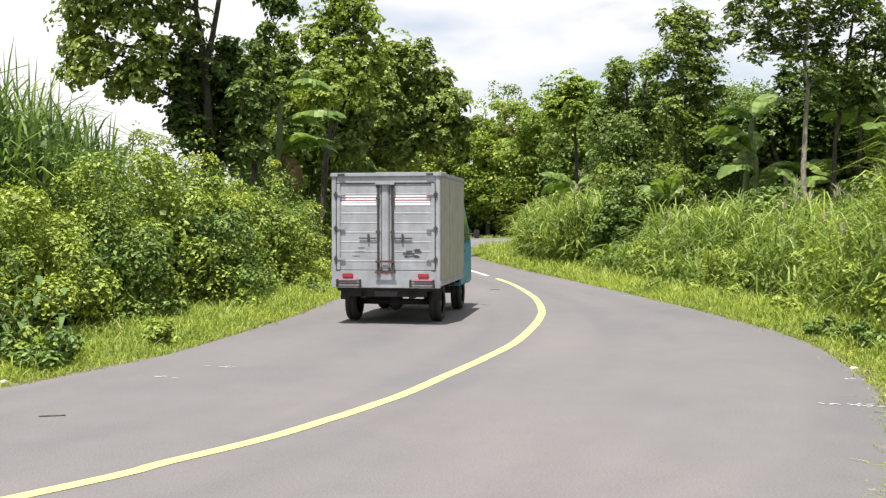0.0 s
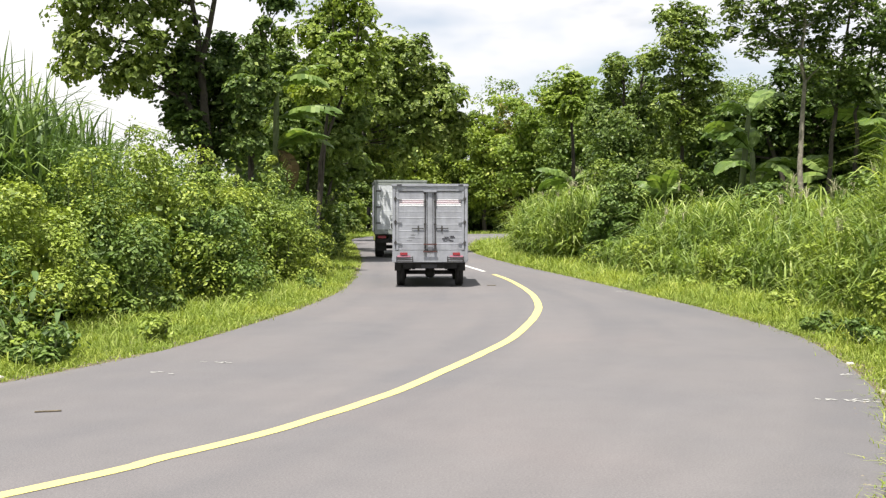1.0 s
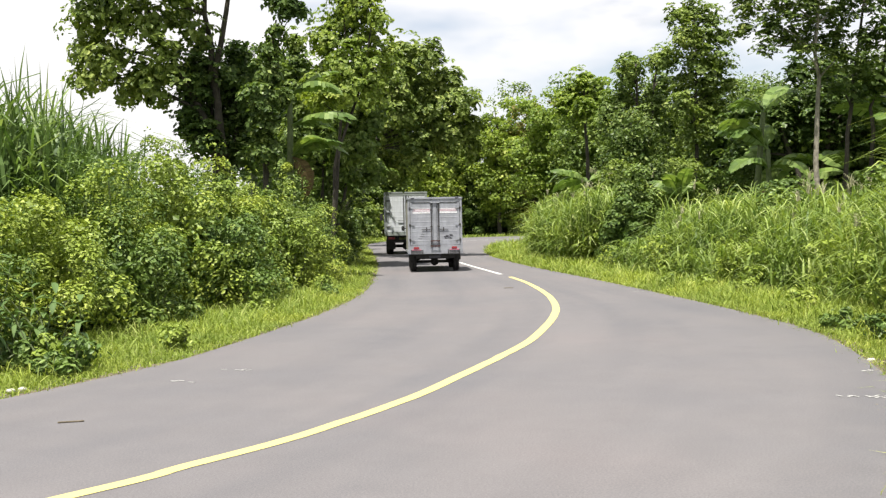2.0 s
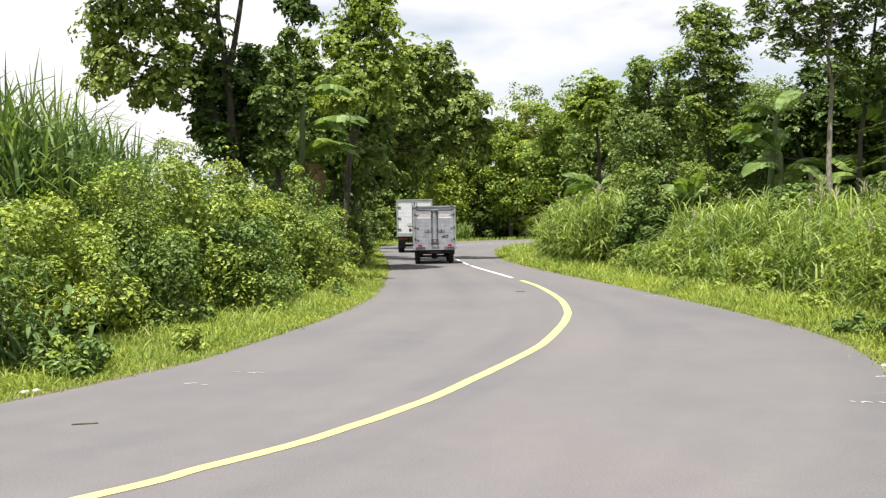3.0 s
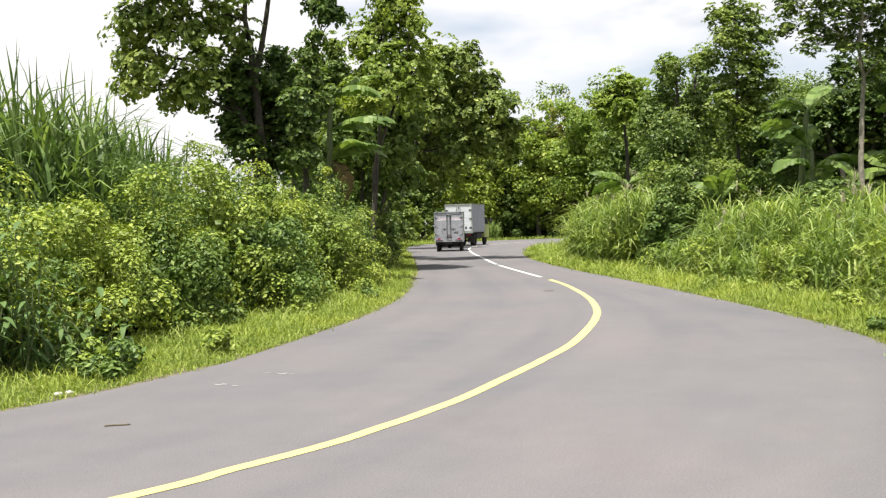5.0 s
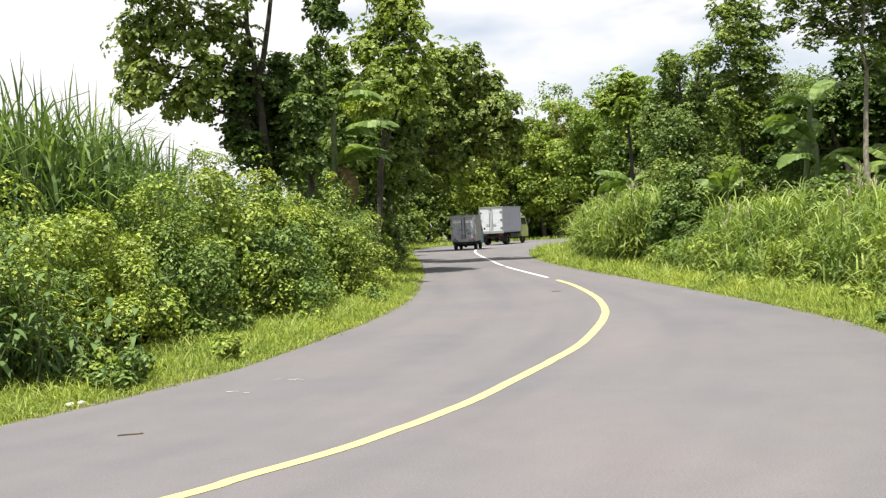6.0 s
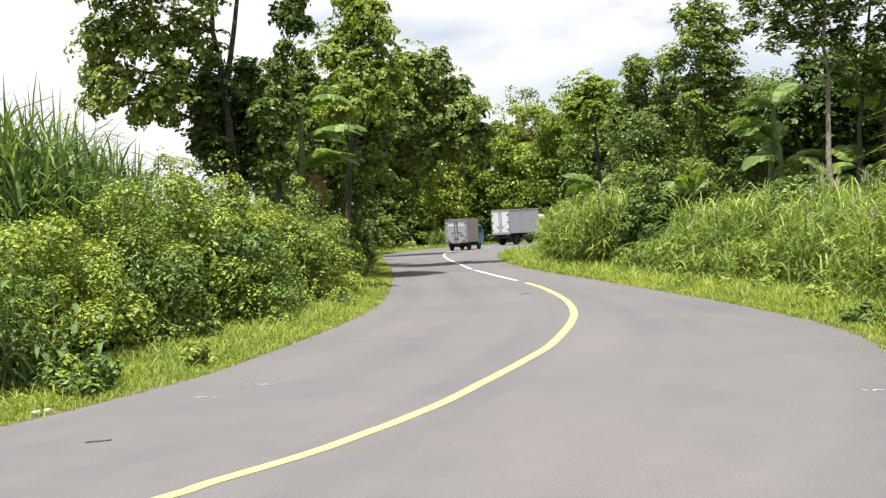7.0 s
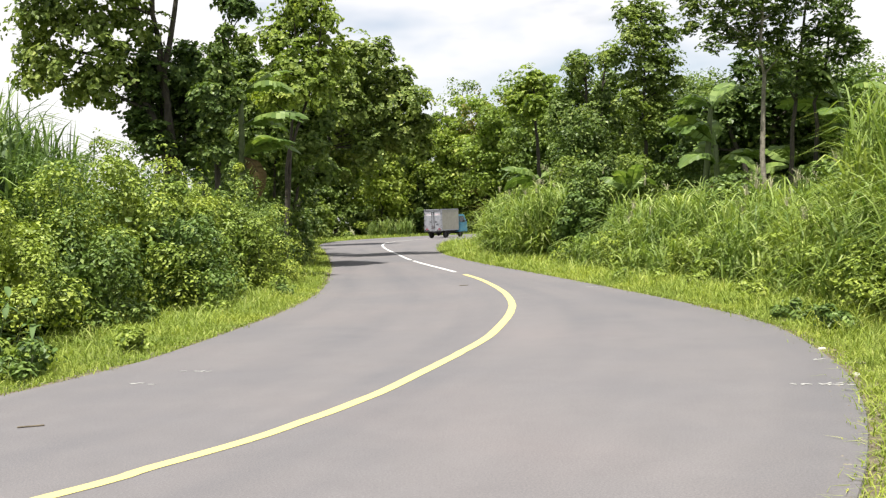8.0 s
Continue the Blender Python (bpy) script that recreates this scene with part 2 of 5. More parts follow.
def ribbon(line_a, line_b, za, zb):
    count = len(line_a)
    v = np.concatenate([np.column_stack([line_a, np.full(count, za)]), np.column_stack([line_b, np.full(count, zb)])])
    k = np.arange(count - 1)
    t = np.concatenate([np.column_stack([k, k + count, k + 1]), np.column_stack([k + 1, k + count, k + count + 1])])
    return v, t


# ---- ground and road ----
LEFT_EDGE = spline([(-24, -7), (-14, -1.2), (-9, 3.2), (-6.3, 6.2), (-4.36, 8.7), (-3.3, 11.2), (-2.96, 12.7), (-2.53, 15.4), (-2.3, 17.2), (-2.06, 20.5), (-2.1, 25), (-2.75, 36),
                    (-4.4, 54), (-5.9, 68), (-5.4, 80), (-1, 89), (7, 93), (22, 93), (45, 88)], 0.3)
RIGHT_EDGE = spline([(-20, -12.5), (-9, -5.6), (-3.2, -1.2), (-0.2, 1.7), (1.25, 3.5), (2.2, 5.1), (2.83, 6.34), (3.45, 7.8), (4.02, 9.6), (4.58, 12.7),
                     (4.55, 15.5), (4.08, 20.2), (3.18, 27.3), (2.28, 34), (1.52, 43), (1.5, 53), (2.8, 65), (7.5, 73), (15, 77.5), (26, 79), (45, 76)], 0.3)
LINE = spline([(-22, -9.5), (-11.5, -3.2), (-6, 1.5), (-2.36, 5.6), (-1.75, 6.42), (-1.16, 7.28), (-0.42, 8.78), (0.06, 10.12), (0.49, 11.4), (0.9, 12.75), (1.31, 14.75), (1.58, 16.4), (1.74, 18.0), (1.83, 20.5), (1.72, 24.0),
               (1.43, 27.1), (0.14, 37.2), (-0.5, 45), (-1.25, 55), (-1.55, 64), (-1.0, 71), (2.0, 77.5), (8, 83), (20, 85), (44, 82)], 0.25)


def strip_object(name, line, half, z, material, label, category="road marking", kind="structure"):
    n = beside(line)
    wob = np.random.default_rng(5).normal(size=(len(line), 1)) * half * 0.05
    v, t = ribbon(line - n * (half + wob), line + n * (half - wob), z, z)
    return tagged(link(name, raw_mesh(name, v, t, material)), label, category, kind=kind)


def build_ground():
    size, cells = 900.0, 120
    g = np.linspace(-1, 1, cells + 1)
    g = np.sign(g) * np.abs(g) ** 2.2 * size
    xx, yy = np.meshgrid(g, g + 20.0)
    v = np.column_stack([xx.ravel(), yy.ravel(), np.full(xx.size, -0.06)])
    i = np.arange(cells)
    a = (i[:, None] * (cells + 1) + i[None, :]).ravel()
    t = np.concatenate([np.column_stack([a, a + 1, a + cells + 2]), np.column_stack([a, a + cells + 2, a + cells + 1])])
    tagged(link("ground", raw_mesh("ground", v, t, SOIL)), "brown soil and low weeds beside the road", "ground", kind="structure")
    left, right = resampled(LEFT_EDGE, 400), resampled(RIGHT_EDGE, 400)
    rows = np.linspace(0, 1, 9)
    v = np.concatenate([np.column_stack([left * (1 - s) + right * s, np.full(400, 0.0 + 0.0 * s)]) for s in rows])
    t = []
    k = np.arange(399)
    for r in range(8):
        a = r * 400 + k
        t += [np.column_stack([a, a + 400, a + 1]), np.column_stack([a + 1, a + 400, a + 401])]
    # the slab's broken edges go down to the soil
    rng = np.random.default_rng(3)
    base = len(v)
    for line, sign in ((left, 1), (right, -1)):
        skirt = line + beside(line) * sign * 0.05
        v = np.concatenate([v, np.column_stack([skirt, np.full(400, -0.08)])])
    for off, top in ((base, 0), (base + 400, 8 * 400)):
        a, b = off + k, top + k
        t += [np.column_stack([a, b, a + 1]), np.column_stack([a + 1, b, b + 1])]
    road = raw_mesh("road", v, np.concatenate(t), ASPHALT)
    across = np.concatenate([np.repeat(rows * 7.2, 400), np.zeros(400), np.full(400, 7.2)])
    length = np.concatenate([[0], np.cumsum(np.linalg.norm(np.diff(left + right, axis=0) / 2, axis=1))])
    both = np.column_stack([across, np.tile(length, 11)]).astype(np.float32)
    corner = np.empty(len(road.loops), np.int32)
    road.loops.foreach_get("vertex_index", corner)
    road.uv_layers.new(name="along").data.foreach_set("uv", both[corner].ravel())
    tagged(link("road", road), "worn grey asphalt country road in a double bend", "road", kind="structure")
    for side, line, sign in (("left", left, 1), ("right", right, -1)):
        n = beside(line) * sign
        wob = rng.uniform(0.1, 0.28, (400, 1))
        v, t = ribbon(line - n * 0.01, line + n * wob, -0.012, -0.03)
        tagged(link("road_edge_grit", raw_mesh("road_edge_grit", v, t, GRIT)), "brown grit and crumbled asphalt along the road edge", "road edge", kind="structure")
    y = LINE[:, 1]
    strip_object("yellow_center_line", LINE[y < 27.15], 0.062, 0.004, YELLOW, "solid yellow painted centre line through the bend")
    strip_object("white_center_line", LINE[(y > 28.3) & (y < 37.4) & (LINE[:, 0] < 3)], 0.06, 0.004, WHITE, "white painted centre line dash")
    strip_object("white_center_line", LINE[(y > 37.95)], 0.06, 0.004, WHITE, "white painted centre line past the bend")


build_ground()


# ---- plants ----
def blades(rng, at, height, width, lean, segments=3):
    """Arching grass blades from their roots: corners and triangles."""
    count = len(at)
    turn = rng.uniform(0, 2 * np.pi, count)
    way = np.column_stack([np.cos(turn), np.sin(turn), np.zeros(count)])
    face = turn + rng.normal(size=count) * 0.5
    side = np.column_stack([-np.sin(face), np.cos(face), np.zeros(count)])
    h = (height * rng.uniform(0.55, 1.2, count))[:, None]
    bend = (lean * rng.uniform(0.3, 1.5, count))[:, None]
    w = (width * rng.uniform(0.7, 1.3, count))[:, None]
    rings = []
    for i in range(segments):
        s = i / segments
        p = at + way * h * bend * s ** 2 + np.array([0, 0, 1]) * h * (s - 0.42 * bend * s ** 3)
        rings += [p - side * w * (1 - 0.55 * s), p + side * w * (1 - 0.55 * s)]
    rings.append(at + way * h * bend + np.array([0, 0, 1]) * h * (1 - 0.5 * bend))
    per = len(rings)
    v = np.stack(rings, 1).reshape(-1, 3)
    f = []
    for i in range(segments - 1):
        a = 2 * i
        f += [(a, a + 1, a + 3), (a, a + 3, a + 2)]
    f.append((per - 3, per - 2, per - 1))
    t = (np.arange(count)[:, None, None] * per + np.array(f)[None]).reshape(-1, 3)
    return v, t


def dome(rng, count, rx, ry, h, inner=0.55):
    """Clump centres over and in a low dome."""
    d = unit(rng.normal(size=(count, 3)))
    d[:, 2] = np.abs(d[:, 2])
    r = rng.uniform(inner, 1.0, (count, 1))
    lumps = 1 + 0.2 * np.sin(d[:, :1] * 5 + rng.uniform(0, 6)) * np.cos(d[:, 1:2] * 4 + rng.uniform(0, 6))
    return d * r * lumps * np.array([rx, ry, h * 0.92]) + np.array([0, 0, 0.1])


def apart(rng, count, draw, tries=7):
    """Points drawn so that each keeps its distance from the others."""
    out = [draw(1)[0]]
    for _ in range(count - 1):
        c = draw(tries)
        gap = np.min(np.linalg.norm(c[:, None] - np.array(out)[None], axis=2), axis=1)
        out.append(c[np.argmax(gap)])
    return np.array(out)


def mounds(rng, centres, radii, each, length, wide):
    """Leaves laid like scales over rounded mounds, thinning out below."""
    where = np.repeat(np.arange(len(centres)), each)
    d = unit(rng.normal(size=(len(where), 3)) + np.array([0, 0, 0.45]))
    r = radii[where][:, None] * rng.uniform(0.72, 1.06, (len(where), 1))
    return leaves(rng, centres[where] + d * r * np.array([1, 1, 0.8]), d * 0.75 + np.array([0, 0, 0.5]) + rng.normal(size=d.shape) * 0.24, length, wide)


def shrub(seed, x, y, rx, ry, h, leaf, material, clumps, each, label, name="shrub"):
    """A mass of leafy mounds over a dark inside, with loose shoots standing out of it."""
    rng = np.random.default_rng(seed)
    base = link(name, None)
    base.location = (x, y, -0.06)
    c = apart(rng, max(5, clumps // 6), lambda n: dome(rng, n, rx, ry, h, 0.86))
    radii = rng.uniform(0.22, 0.5, len(c)) * min(1.6, max(0.3, (rx + ry) / 2))
    shoots = dome(rng, max(3, clumps // 4), rx, ry, h, 0.95) * np.array([1.08, 1.08, 1.1])
    v, t = joined([mounds(rng, c, radii, each * 8, leaf, 0.31),
                   core(rng, int(clumps * 11), np.array([0, 0, h * 0.36]), np.array([rx * 0.74, ry * 0.74, h * 0.52]), leaf * 1.45),
                   clumped(rng, shoots, 0.15, max(3, each // 4), leaf * 1.15, 0.6, 0.3)])
    link("foliage", raw_mesh("foliage", v, t, material), base)
    for p in c[rng.choice(len(c), 5, False)]:
        root = np.array([p[0] * 0.25, p[1] * 0.25, 0])
        v, t = tube([root, root * 0.4 + p * 0.6 + rng.normal(size=3) * 0.08, p], [0.022, 0.014, 0.006], 5)
        link("stem", raw_mesh("stem", v, t, STEM), base)
    return tagged(base, label, "shrub", "roadside shrubs")


def lobed_tree(seed, x, y, spines, lobes, material, leaf, label, bark=BARK, trunk_r=0.14, wide=0.4, deep=0.7, fill=1.0, flat=0.7, spray_r=0.27, front=0.0, thick=1.0, name="tree"):
    """A tree whose crown is a company of leafy lobes (x off the base, height, radius), each on a limb of its own.
    spines: stems as lines of (x off the base, height). flat: how level the leaf sprays lie. fill: how many inner
    leaves. front: how far the top leans forward to shade the lobes below. thick: how dense the sprays are."""
    rng = np.random.default_rng(seed)
    base = link(name, None)
    base.location = (x, y, -0.06)
    pieces, middles = [], []
    for lx, lz, r in lobes:
        m = np.array([lx, rng.uniform(-deep, deep) - front * (lz - 5.0), lz])
        middles.append(m)
        n = max(8, int(30 * thick * (r / 0.6) ** 2 * (0.27 / spray_r) ** 1.6))
        d = unit(rng.normal(size=(n, 3)) + np.array([0, -0.1, 0.2]))
        at = m + d * r * np.where(rng.random((n, 1)) < 0.16, rng.uniform(1.05, 1.45, (n, 1)), rng.uniform(0.45, 1.05, (n, 1)))
        up = unit(d * (1 - flat) + np.array([0, 0, 1]) * flat + rng.normal(size=d.shape) * 0.12)
        each = max(14, int(22 * (0.15 / leaf) ** 1.4))
        k = np.repeat(np.arange(n), each)
        off = rng.normal(size=(len(k), 3))
        off -= up[k] * np.sum(off * up[k], 1, keepdims=True)
        reach = rng.uniform(0.15, 1.0, (len(k), 1)) ** 0.6 * spray_r * rng.uniform(0.6, 1.3, (n, 1))[k]
        at = at[k] + unit(off) * reach - up[k] * reach ** 2 / spray_r * 0.45
        pieces.append(leaves(rng, at, up[k] + unit(off) * 0.35 + rng.normal(size=off.shape) * 0.22, leaf, wide, 0.35))
        if fill:
            pieces.append(core(rng, int(150 * fill * (r / 0.6) ** 2), m - np.array([0, 0, r * 0.12]), np.full(3, r * 0.85), leaf * 1.35))
    v, t = joined(pieces)
    link("crown", raw_mesh("crown", v, t, material), base)
    lines = []
    for sp in spines:
        line = resampled(np.array([(a, 0.12 * math.sin(2.1 * b + seed), b) for a, b in sp], float), 12)
        line[1:, :2] += rng.normal(size=(11, 2)) * 0.035
        lines.append(line)
        f = np.linspace(0, 1, 12)
        v, t = tube(line, trunk_r * (1 - 0.72 * f) + trunk_r * 0.45 * np.exp(-f * 22), 9)
        link("trunk", raw_mesh("trunk", v, t, bark, True), base)
    for m in middles:
        best = None
        for line in lines:
            for p in line[3:]:
                cost = np.linalg.norm(p - m) + (3.0 if p[2] > m[2] - 0.1 else 0.0)
                if best is None or cost < best[0]:
                    best = (cost, p)
        s = best[1]
        mid = s * 0.5 + m * 0.5 + np.array([0, 0, 0.06 * np.linalg.norm(m - s)]) + rng.normal(size=3) * 0.05
        v, t = tube([s, mid, m], [trunk_r * 0.34, trunk_r * 0.22, trunk_r * 0.07], 6)
        link("limb", raw_mesh("limb", v, t, bark, True), base)
    return tagged(base, label, "tree")


def tree(seed, x, y, height, crown_z, crown, radius, material, clumps, each, leaf, label, bark=BARK, trunk_r=0.16, off=(0, 0),
         clump_r=0.5, name="tree", lean=(0, 0), stems=1, shell=0.45, wide=0.42, airy=False, limbs=18):
    """A tapered trunk with limbs, and a crown of leaf clumps round centre height crown_z with half sizes crown."""
    rng = np.random.default_rng(seed)
    base = link(name, None)
    base.location = (x, y, -0.06)
    d = unit(rng.normal(size=(clumps, 3)))
    r = rng.uniform(shell, 1.0, (clumps, 1)) ** 0.7
    ph = rng.uniform(0, 6, 4)
    lumps = 1 + 0.2 * np.sin(3.1 * d[:, :1] + ph[0]) * np.cos(2.7 * d[:, 1:2] + ph[1]) + 0.14 * np.sin(6.3 * d[:, 2:] + 4 * d[:, :1] + ph[2])
    c = d * r * np.minimum(lumps, 1.1) * np.array(crown) + np.array([off[0], off[1], crown_z])
    lumps = c[:max(12, int(clumps * 0.3))]
    v, t = joined([clumped(rng, lumps, clump_r * 1.75, int(each * 2.4), leaf * 0.88, 0.6, wide, 0.5), clumped(rng, c[:clumps // 2], clump_r * 0.8, each // 3, leaf * 0.8, 0.5, wide),
                   core(rng, 0 if airy else int(clumps * 5), np.array([off[0], off[1], crown_z]), np.array(crown) * 0.68, leaf * 1.7)])
    link("crown", raw_mesh("crown", v, t, material), base)
    wood = []
    top = np.array([off[0] * 0.8 + lean[0], off[1] * 0.8 + lean[1], crown_z + crown[2] * 0.55])
    spines = []
    for s in range(stems):
        a = np.array([rng.normal() * 0.12 * (stems > 1), rng.normal() * 0.12 * (stems > 1), 0])
        e = top + np.array([rng.normal() * crown[0] * 0.35, rng.normal() * crown[1] * 0.35, 0]) * (stems > 1)
        f = np.linspace(0, 1, 9)[:, None]
        wob = rng.normal(size=(9, 3)) * np.array([0.07, 0.07, 0]) * (f > 0)
        line = a * (1 - f) + e * f ** np.array([1.3, 1.3, 1.0]) + wob
        spines.append(line)
        wood.append(tube(line, trunk_r * (1 - 0.8 * f[:, 0]) + trunk_r * 0.5 * np.exp(-f[:, 0] * 25), 8))
    v, t = joined(wood)
    link("trunk", raw_mesh("trunk", v, t, bark, True), base)
    for p in c[rng.choice(len(c), min(len(c), limbs), False)]:
        line = spines[rng.integers(stems)]
        below = line[(line[:, 2] < p[2] - 0.15 * height * rng.uniform(0.3, 1.0)) & (line[:, 2] > 0.25 * crown_z)]
        s = below[-1] if len(below) else line[3]
        mid = s * 0.45 + p * 0.55 + np.array([0, 0, 0.1 * np.linalg.norm(p - s)])
        v, t = tube([s, mid, p], [trunk_r * 0.36, trunk_r * 0.22, trunk_r * 0.06], 5)
        link("limb", raw_mesh("limb", v, t, bark, True), base)
    return tagged(base, label, "tree")


def banana_leaf_mesh(rng, length, wide, droop, torn=True):
    """One long banana leaf along +y from its stalk: a midrib with two side blades, torn here and there."""
    n = 15
    s = np.linspace(0, 1, n)
    y = length * (s - 0.25 * droop * s ** 3)
    z = length * (0.35 * s - droop * 0.9 * s ** 2.2)
    half = wide * np.clip(np.sin(np.pi * np.clip((s - 0.12) / 0.88, 0, 1) ** 0.75), 0, 1) ** 0.6
    half[s < 0.12] = 0.02
    v, t = [], []
    for i in range(n - 1):
        gap = 0.04 if torn and rng.random() < 0.45 else 0.0
        for sign in (-1, 1):
            k = len(v)
            sag = rng.uniform(0.15, 0.45)
            for q, g in ((i, 0), (i + 1, -gap)):
                yy = y[q] + g * length * 0.3
                v += [(0, y[q], z[q]), (sign * half[q] * 0.6, yy + half[q] * 0.1, z[q] + half[q] * 0.12), (sign * half[q], yy + half[q] * 0.25, z[q] - half[q] * sag)]
            t += [(k, k + 1, k + 4), (k, k + 4, k + 3), (k + 1, k + 2, k + 5), (k + 1, k + 5, k + 4)]
    rib = tube(np.column_stack([np.zeros(n), y, z - 0.012]), 0.028 * (1.05 - s), 5)
    return joined([(np.array(v), np.array(t)), rib])


def banana(seed, x, y, height, count, length, label, dry=0, wide=0.3, az=None, tilt=(30, 75), tiers=1):
    rng = np.random.default_rng(seed)
    base = link("banana_plant", None)
    base.location = (x, y, -0.06)
    f = np.linspace(0, 1, 7)[:, None]
    line = f * np.array([rng.normal() * 0.15, rng.normal() * 0.15, height])
    v, t = tube(line, 0.13 - 0.06 * f[:, 0], 9)
    link("stalk", raw_mesh("stalk", v, t, STEM, True), base)
    for i in range(count):
        is_dry = i >= count - dry
        v, t = banana_leaf_mesh(rng, length * rng.uniform(0.75, 1.1) * (0.6 if is_dry else 1.0), wide * rng.uniform(0.8, 1.15), rng.uniform(0.35, 0.8) + 0.4 * is_dry)
        ob = link("leaf", raw_mesh("leaf", v, t, BANANA_DRY if is_dry else BANANA), base, "dry brown hanging leaf" if is_dry else "")
        turn = (az[i % len(az)] if az else i * 137.5) + rng.normal() * 12
        ob.matrix_basis = pose(*line[-1 - i % tiers if not is_dry else -2 - (tiers > 2)], 0, 0, turn) @ pose(0, 0, 0, -30 if is_dry else rng.uniform(*tilt) - 20, rng.normal() * 15, 0)
    return tagged(base, label, "banana plant", "banana plants")


def broad_leaf_plant(seed, x, y, h, stems, label):
    """A weed with long pointed hanging leaves, each a piece of its own."""
    rng = np.random.default_rng(seed)
    base = link("broad_leaf_plant", None)
    base.location = (x, y, -0.06)
    shapes = []
    for k in range(4):
        n = 6
        s = np.linspace(0, 1, n)
        half = 0.043 * np.sin(np.pi * s ** 0.8) ** 0.9 + 0.002
        yy, zz = 0.34 * (s - 0.1 * s ** 2), 0.34 * (0.15 * s - (0.35 + 0.15 * k) * s ** 2)
        v = np.concatenate([np.column_stack([sg * half, yy, zz + abs(sg) * half * 0.35]) for sg in (-1, 0, 1)])
        i = np.arange(n - 1)
        t = np.concatenate([np.column_stack([i + o, i + o + n, i + o + 1]) for o in (0, n)] + [np.column_stack([i + o + 1, i + o + n, i + o + n + 1]) for o in (0, n)])
        shapes.append(raw_mesh("leaf", v, t, BROAD, True))
    for _ in range(stems):
        a = np.array([rng.normal() * 0.3, rng.normal() * 0.25, 0])
        e = a + np.array([rng.normal() * 0.28, rng.normal() * 0.28, h * rng.uniform(0.55, 1.1)])
        f = np.linspace(0, 1, 5)[:, None]
        line = a * (1 - f) + e * f + rng.normal(size=(5, 3)) * 0.02
        v, t = tube(line, 0.014 - 0.009 * f[:, 0], 5)
        link("stem", raw_mesh("stem", v, t, STEM), base)
        for i in range(12):
            g = 1 - 0.07 * i
            p = a * (1 - g) + e * g
            ob = link("leaf", shapes[rng.integers(4)], base)
            k = rng.uniform(0.5, 0.9)
            ob.matrix_basis = pose(*p, 0, 0, i * 137 + rng.normal() * 20) @ pose(0, 0, 0, 30 - 6 * i + rng.normal() * 14, 0, 0) @ Matrix.Diagonal((k, k, k, 1))
    return tagged(base, label, "plant", "broad-leaved plants")


def scattered(rng, line, sign, count, near, far, y0, y1, power=1.0):
    """Random plan points beside a road edge between two offsets, for y between y0 and y1."""
    n = beside(line) * sign
    pick = np.where((line[:, 1] > y0) & (line[:, 1] < y1))[0]
    i = rng.choice(pick, count)
    o = near + (far - near) * rng.random((count, 1)) ** power
    return line[i] + n[i] * o + rng.normal(size=(count, 2)) * 0.08


def stuff(name, pieces, material, label, category):
    v, t = joined(pieces)
    return tagged(link(name, raw_mesh(name, v, t, material)), label, category, kind="stuff")


def at_soil(p, z=-0.06):
    return np.column_stack([p, np.full(len(p), z)])


def build_verges():
    rng = np.random.default_rng(11)
    pieces = []
    for y0, y1, count, h, w in ((2, 13, 28000, 0.14, 0.006), (13, 26, 26000, 0.17, 0.008), (26, 48, 11000, 0.2, 0.013), (48, 95, 7000, 0.26, 0.022)):
        pts = scattered(rng, LEFT_EDGE[LEFT_EDGE[:, 1] < 90], 1, count, 0.08, 2.6, y0, y1)
        pieces.append(blades(rng, at_soil(pts), h, w, 0.9, 2))
        pts = scattered(rng, LEFT_EDGE[LEFT_EDGE[:, 1] < 90], 1, count // 8, 0.5, 2.7, y0, y1)
        pieces.append(blades(rng, at_soil(pts), h * 2.0, w, 0.9, 3))
    stuff("verge_grass", pieces, LAWN, "bright green mown grass verge along the road", "grass")
    pieces = []
    for y0, y1, count, h, w in ((-8, 3, 9000, 0.16, 0.007), (2, 9, 11000, 0.17, 0.006), (3, 13, 24000, 0.15, 0.006), (13, 26, 25000, 0.18, 0.008), (26, 48, 12000, 0.22, 0.013), (48, 80, 6000, 0.28, 0.02)):
        pts = scattered(rng, RIGHT_EDGE[RIGHT_EDGE[:, 0] < 20], -1, count, 0.03, 2.1, y0, y1)
        pieces.append(blades(rng, at_soil(pts), h, w, 0.9, 2))
        pts = scattered(rng, RIGHT_EDGE[RIGHT_EDGE[:, 0] < 20], -1, count // 7, 0.4, 2.2, y0, y1)
        pieces.append(blades(rng, at_soil(pts), h * 2.3, w, 0.9, 3))
    stuff("verge_grass", pieces, LAWN, "bright green uneven grass verge along the road", "grass")
    pts = rng.uniform((-9, 86), (40, 97), (6000, 2))
    near_road = np.array([np.min(np.sum((LEFT_EDGE[::4] - p) ** 2, 1)) for p in pts])
    inside = pts[:, 1] < np.interp(pts[:, 0], LEFT_EDGE[250:, 0], LEFT_EDGE[250:, 1]) + 0.2
    pts = pts[~inside & (near_road > 0.04)]
    stuff("verge_grass", [blades(rng, at_soil(pts), 0.4, 0.03, 0.5, 2)], LAWN, "sunlit grass beyond the far bend", "grass")


